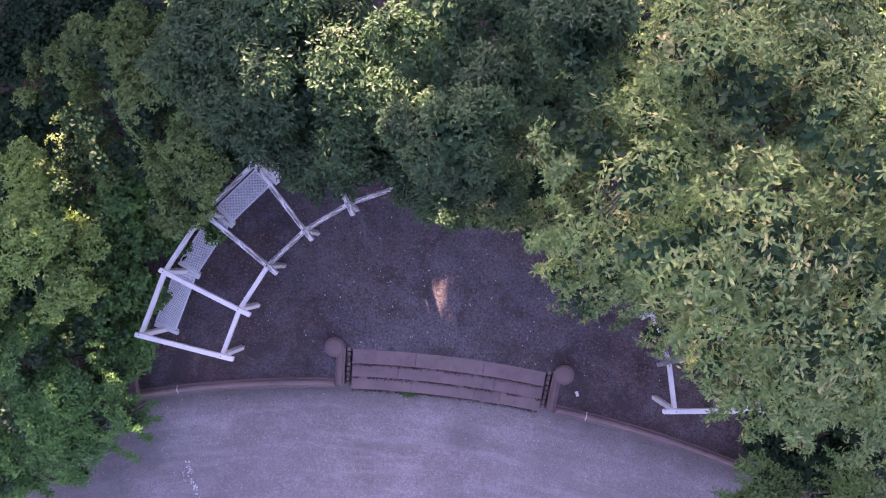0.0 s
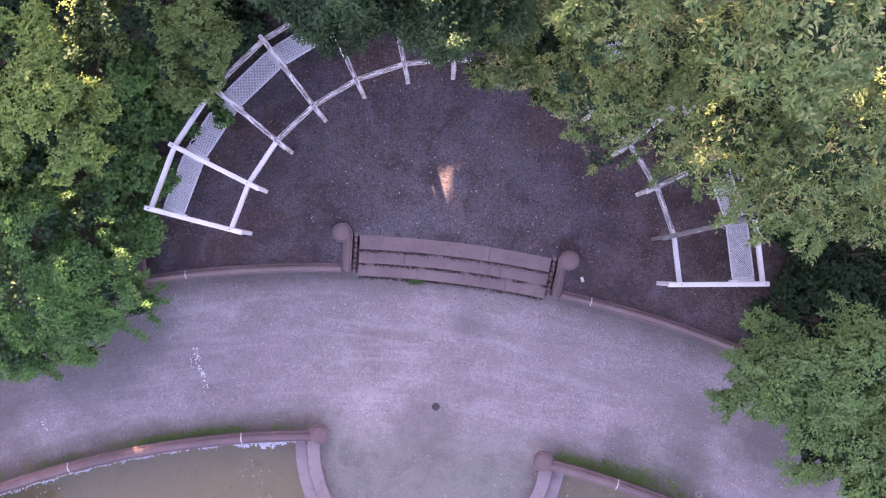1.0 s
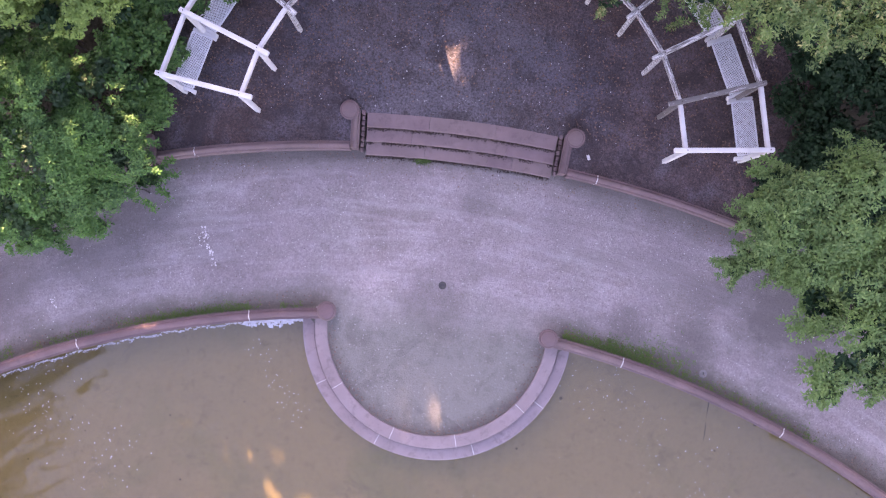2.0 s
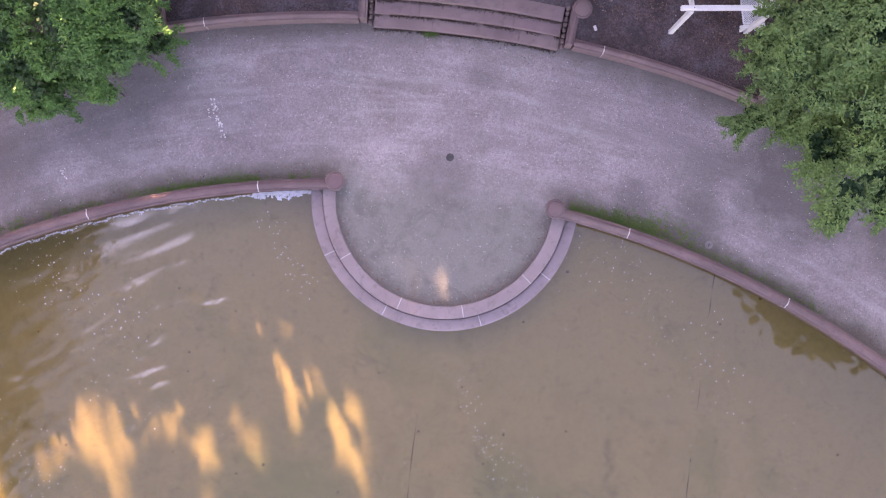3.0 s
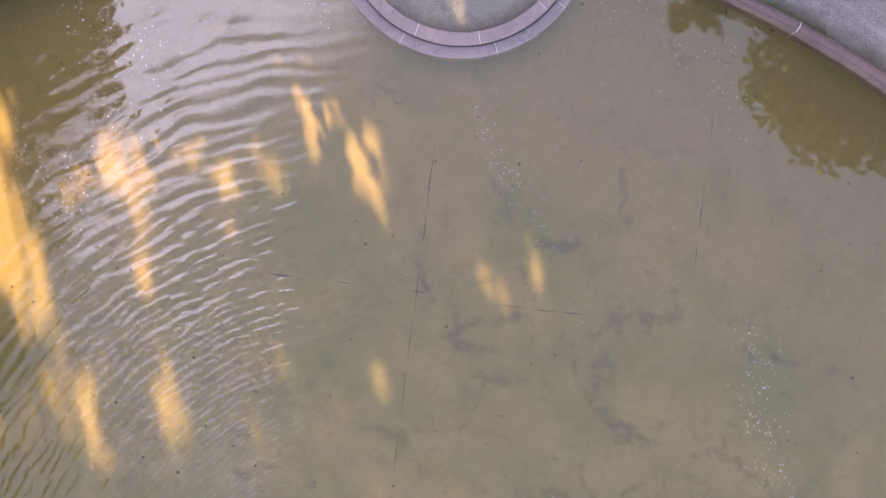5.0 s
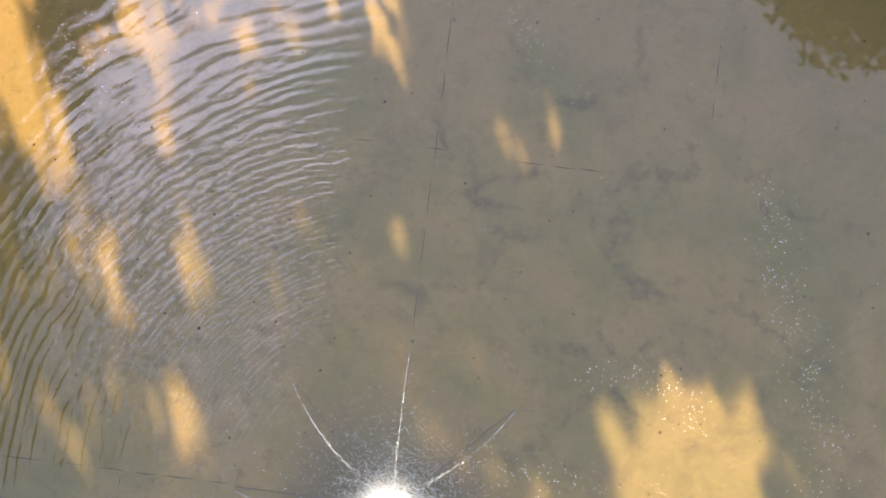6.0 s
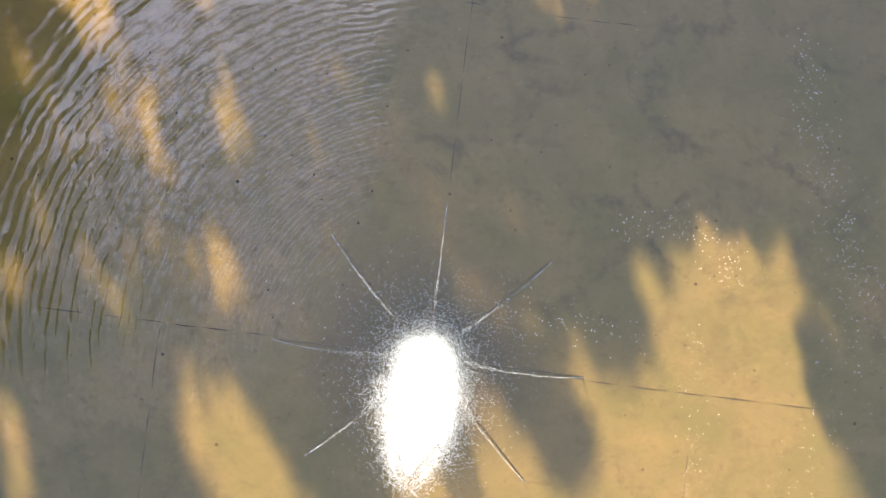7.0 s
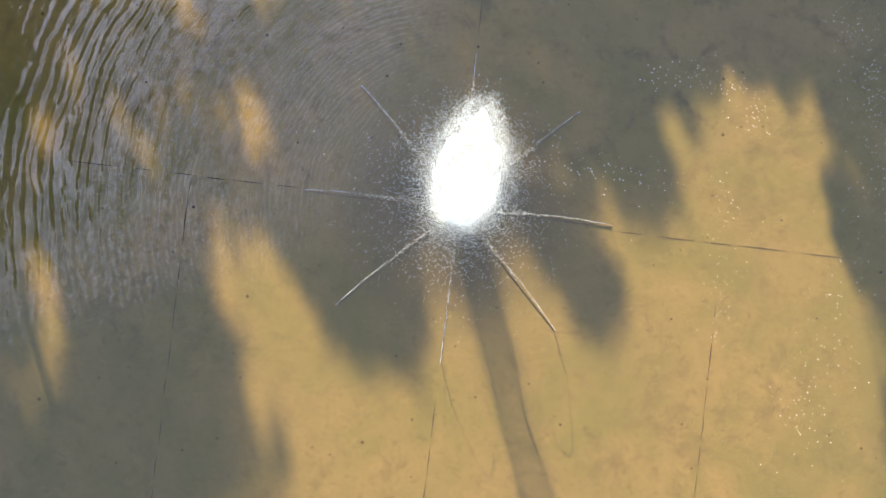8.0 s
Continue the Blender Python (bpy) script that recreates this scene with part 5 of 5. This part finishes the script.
def build_grass():
    """Moss and grass tufts behind the basin wall."""
    rng = np.random.default_rng(31)
    pts = []
    for a0, a1, deep, n in ((-11.6, -8.2, 0.06, 60), (-17.5, -11.4, 0.07, 420), (-24.5, -17.5, 0.08, 170), (-32, -24.5, 0.16, 420), (7.6, 10.9, 0.10, 300), (10.2, 13.0, 0.15, 420), (12.3, 15.5, 0.24, 220), (15.0, 24, 0.10, 200)):
        for k in range(n):
            a = rng.uniform(a0, a1)
            if noise.noise((a * 0.8, 1.5, 4)) < -0.1 and a < 0:
                continue
            pts.append(tuple(polar(ARC, R_POOL_OUT + 0.02 + abs(rng.normal(0, deep)), a, 0.01)))
    pts = np.array(pts)
    up = np.tile(np.array([[0.0, 0.0, 1.0]]), (len(pts), 1))
    v, f = rosette_leaves(rng, pts, up, 4, 0.042, 0.008)
    v[:, 2] = np.maximum(v[:, 2], 0.004)
    thing("grass", SITE, "moss and short grass along the back of the basin wall", "grass", kind="stuff", data=fast_mesh("grass", v, f, MOSS))
    c = polar(ARC, 23.76, -1.9)
    pts = np.array([(c.x + rng.normal(0, 0.07), c.y + rng.normal(0, 0.03), 0.01) for k in range(50)])
    up = np.tile(np.array([[0.0, 0.0, 1.0]]), (len(pts), 1))
    v, f = rosette_leaves(rng, pts, up, 5, 0.06, 0.012)
    thing("weed", SITE, "small green weed at the foot of the steps", "weed", kind="stuff", data=fast_mesh("weed", v, f, MOSS))


def flat_flakes(rng, pts, sizes):
    """Thin six-sided flakes lying on a surface."""
    a = np.arange(6) / 6 * 2 * math.pi
    ring = np.stack([np.cos(a), np.sin(a), np.zeros(6)], 1)
    n = len(pts)
    wob = rng.uniform(0.55, 1.2, (n, 6, 1))
    v = np.concatenate([pts[:, None] + ring[None] * sizes[:, None, None] * wob, pts[:, None] + np.array([0, 0, 0.006])], 1)
    f = (np.arange(n) * 7)[:, None, None] + np.array([(k, (k + 1) % 6, 6) for k in range(6)])[None]
    return v.reshape(-1, 3), f.reshape(-1, 3)


def build_floating():
    """Foam and petals on the water, gathered in drifts."""
    rng = np.random.default_rng(41)
    pts, sizes = [], []

    def drift(x0, y0, x1, y1, wide, n, size):
        for k in range(n):
            t = rng.random()
            bend = wide * noise.noise((t * 4, x0, y0))
            pts.append((x0 + (x1 - x0) * t + rng.normal(0, wide) + bend, y0 + (y1 - y0) * t + rng.normal(0, wide) + bend, Z_WATER + 0.003))
            sizes.append(size * rng.uniform(0.25, 0.92))

    for row in ((0.7, 12.4, 1.9, 10.6, 0.16, 70, 0.013), (1.9, 10.8, 3.0, 9.6, 0.22, 55, 0.012), (3.2, 15.6, 4.7, 14.8, 0.35, 60, 0.013), (4.4, 14.8, 6.9, 12.6, 0.45, 80, 0.016),
                (3.9, 3.4, 5.4, 3.8, 0.14, 60, 0.016), (5.3, 3.8, 6.6, 2.6, 0.25, 90, 0.015), (7.5, 8.0, 8.3, 5.0, 0.25, 150, 0.016), (8.3, 5.0, 9.6, 2.4, 0.35, 200, 0.015), (9.5, 2.4, 8.2, -4.6, 0.55, 260, 0.014),
                (1.4, 1.2, 4.6, 0.9, 0.30, 130, 0.016), (6.1, 1.5, 6.0, -2.5, 0.25, 130, 0.012), (-8.9, 13.2, -6.2, 12.2, 0.35, 40, 0.017), (-6.8, 10.6, -4.2, 11.6, 0.5, 14, 0.018), (-3.9, 15.3, -2.7, 13.7, 0.16, 60, 0.015), (-9.0, 14.0, -7.5, 13.2, 0.35, 70, 0.020), (-6.6, 13.1, -7.2, 10.8, 0.25, 40, 0.018), (-9.8, 11.2, -7.2, 8.4, 0.4, 70, 0.015), (-8.6, 9.6, -7.4, 8.4, 0.4, 40, 0.016), (0, 8, 6, 12, 2.2, 90, 0.010), (5, 5, 9, 10, 2.0, 90, 0.010)):
        drift(*row)
    v, f = flat_flakes(rng, np.array(pts), np.array(sizes))
    thing("foam_flakes", SITE, "white foam flakes and petals drifting on the water", "foam", kind="stuff", data=fast_mesh("foam_flakes", v, f, FOAM))
    pts, sizes = [], []
    for k in range(900):
        a = rng.uniform(-30, -11.6)
        pts.append(tuple(polar(ARC, R_POOL - 0.02 - abs(rng.normal(0, 0.02)) - (0.03 if noise.noise((a, 3, 1)) > 0 else 0), a, Z_WATER + 0.004)))
        sizes.append(rng.uniform(0.007, 0.018))
    while len(pts) < 2300:
        a, back = rng.uniform(-11.9, -7.9), abs(rng.normal(0, 0.13))
        edge = 0.10 + 0.16 * noise.noise((a * 1.6, 0.3, 5)) + 0.10 * noise.noise((a * 5.0, back * 9, 2))
        if back > edge + 0.03 or (back > 0.05 and noise.noise((a * 7.0, back * 22, 8)) < -0.12) or (a > -8.4 and back > 0.05 and rng.random() < 0.5):
            continue
        pts.append(tuple(polar(ARC, R_POOL - back, a, Z_WATER + 0.004)))
        sizes.append(rng.uniform(0.008, 0.026))
    v, f = flat_flakes(rng, np.array(pts), np.array(sizes))
    thing("foam_edge", SITE, "white foam gathered along the basin wall", "foam", kind="stuff", data=fast_mesh("foam_edge", v, f, FOAM))


def build_floor_joints():
    """Dark joints between the floor slabs, partly under silt."""
    floor = bpy.data.objects["pool_floor"]
    rng = np.random.default_rng(51)

    def strip(x0, y0, x1, y1):
        p, q = Vector((x0, y0 - ARC[1], Z_FLOOR + 0.004)), Vector((x1, y1 - ARC[1], Z_FLOOR + 0.004))
        d = (q - p)
        s = d.normalized().cross(Vector((0, 0, 1))) * rng.uniform(0.010, 0.018)
        mid = p.lerp(q, 0.5) + s * rng.normal(0, 0.6)
        lift = Vector((0, 0, 0.004))
        verts = [p, mid - s, q, mid + s, p.lerp(q, 0.5) + lift]
        part("floor_joint", mesh_of("floor_joint", verts, [(0, 1, 4), (1, 2, 4), (2, 3, 4), (3, 0, 4)], JOINT), None, floor)

    for x, y0, y1 in ((0, 3.8, 11.4), (6.1, 9.3, 11.2), (6.1, 14.3, 15.6), (0, -11, -4), (-6.1, -8, 0), (6.05, -6, -1.2), (6.1, 12.2, 12.9)):
        y = y0
        while y < y1:
            step = rng.uniform(0.5, 1.4)
            strip(x, y, x, min(y1, y + step))
            y += step + rng.choice([0.0, 0.05, 0.3])
    for y, x0, x1 in ((8.0, 1.8, 3.8), (8.05, -0.2, 0.25), (8.06, -3.4, -2.7), (8.06, -1.8, -1.4), (0.05, -9.0, -3.6), (-0.1, 3.6, 9.0)):
        x = x0
        while x < x1:
            step = rng.uniform(0.6, 1.6)
            strip(x, y, min(x1, x + step), y)
            x += step + rng.choice([0.0, 0.05, 0.2])


def build_ground_fittings():
    drain = thing("drain", SITE @ pose(0, 17.04, 0), "small round iron drain in the gravel", "drain")
    v, f = lathe([(0.085, -0.02), (0.085, 0.016), (0.06, 0.02), (0.055, 0.012)], 20)
    part("ring", tidy(mesh_of("ring", v, f, IRON)), None, drain)
    v, f = lathe([(0.055, 0.0), (0.055, 0.010), (0.01, 0.011)], 16)
    part("grate", tidy(mesh_of("grate", v, f, CAST)), None, drain)
    cover = thing("valve_cover", SITE @ pose(5.79, 15.86, 0), "small round grey cover in the ground by the wall", "cover")
    v, f = lathe([(0.085, -0.02), (0.085, 0.014), (0.07, 0.018), (0.01, 0.018)], 20)
    part("lid", tidy(mesh_of("lid", v, f, CAST)), None, cover)
    part("slot", bevelled_box((0.02, 0.07, 0.006), (0, 0, 0.020), 0.002), IRON, cover)
    paper = thing("paper_scrap", SITE @ pose(2.72, 20.11, Z_TERRACE + 0.03, 4, -5, 25), "white scrap of paper on the terrace", "litter")
    part("sheet", bevelled_box((0.06, 0.11, 0.004), (0, 0, 0), 0.001), MORTAR, paper)
    rng = np.random.default_rng(61)
    pts, sizes = [], []
    for k in range(1500):
        p = polar(ARC, rng.uniform(20.7, 23.7), rng.uniform(-26, 26), 0.012)
        pts.append(tuple(p))
        sizes.append(rng.uniform(0.003, 0.011))
    for k in range(420):
        p = polar(PERG, rng.uniform(0.3, 4.6), rng.uniform(-110, 110), Z_TERRACE + 0.018)
        if math.hypot(p.x - ARC[0], p.y - ARC[1]) > 24.75:
            pts.append(tuple(p))
            sizes.append(rng.uniform(0.006, 0.014))
    for k in range(420):
        p = polar(PLAT, 2.3 * math.sqrt(rng.random()), rng.uniform(80, 280), 0.012)
        pts.append(tuple(p))
        sizes.append(rng.uniform(0.003, 0.010))
    v, f = flat_flakes(rng, np.array(pts), np.array(sizes))
    thing("pebbles", SITE, "pale pebbles and petals on the gravel", "pebbles", kind="stuff", data=fast_mesh("pebbles", v, f, MORTAR))


def build_spill():
    """A streak of white splashes on the path."""
    rng = np.random.default_rng(71)
    pts, sizes = [], []
    for x0, y0, x1, y1, n in ((-5.46, -4.18, -5.36, -4.62, 46), (-5.34, -4.60, -5.20, -5.06, 46), (-5.60, -4.30, -5.52, -4.60, 8), (-8.72, -5.65, -8.62, -5.95, 16)):
        for k in range(n):
            t = rng.random()
            pts.append((x0 + (x1 - x0) * t + rng.normal(0, 0.036), y0 + (y1 - y0) * t + rng.normal(0, 0.03), 0.012))
            sizes.append(rng.uniform(0.004, 0.024))
    v, f = flat_flakes(rng, np.array(pts), np.array(sizes))
    thing("lime_splashes", pose(0, 0, 0), "streak of dried white splashes on the gravel path", "splashes", kind="stuff", data=fast_mesh("lime_splashes", v, f, LIME))


build_spill()
build_litter()
build_grass()
build_floating()
build_floor_joints()
build_ground_fittings()
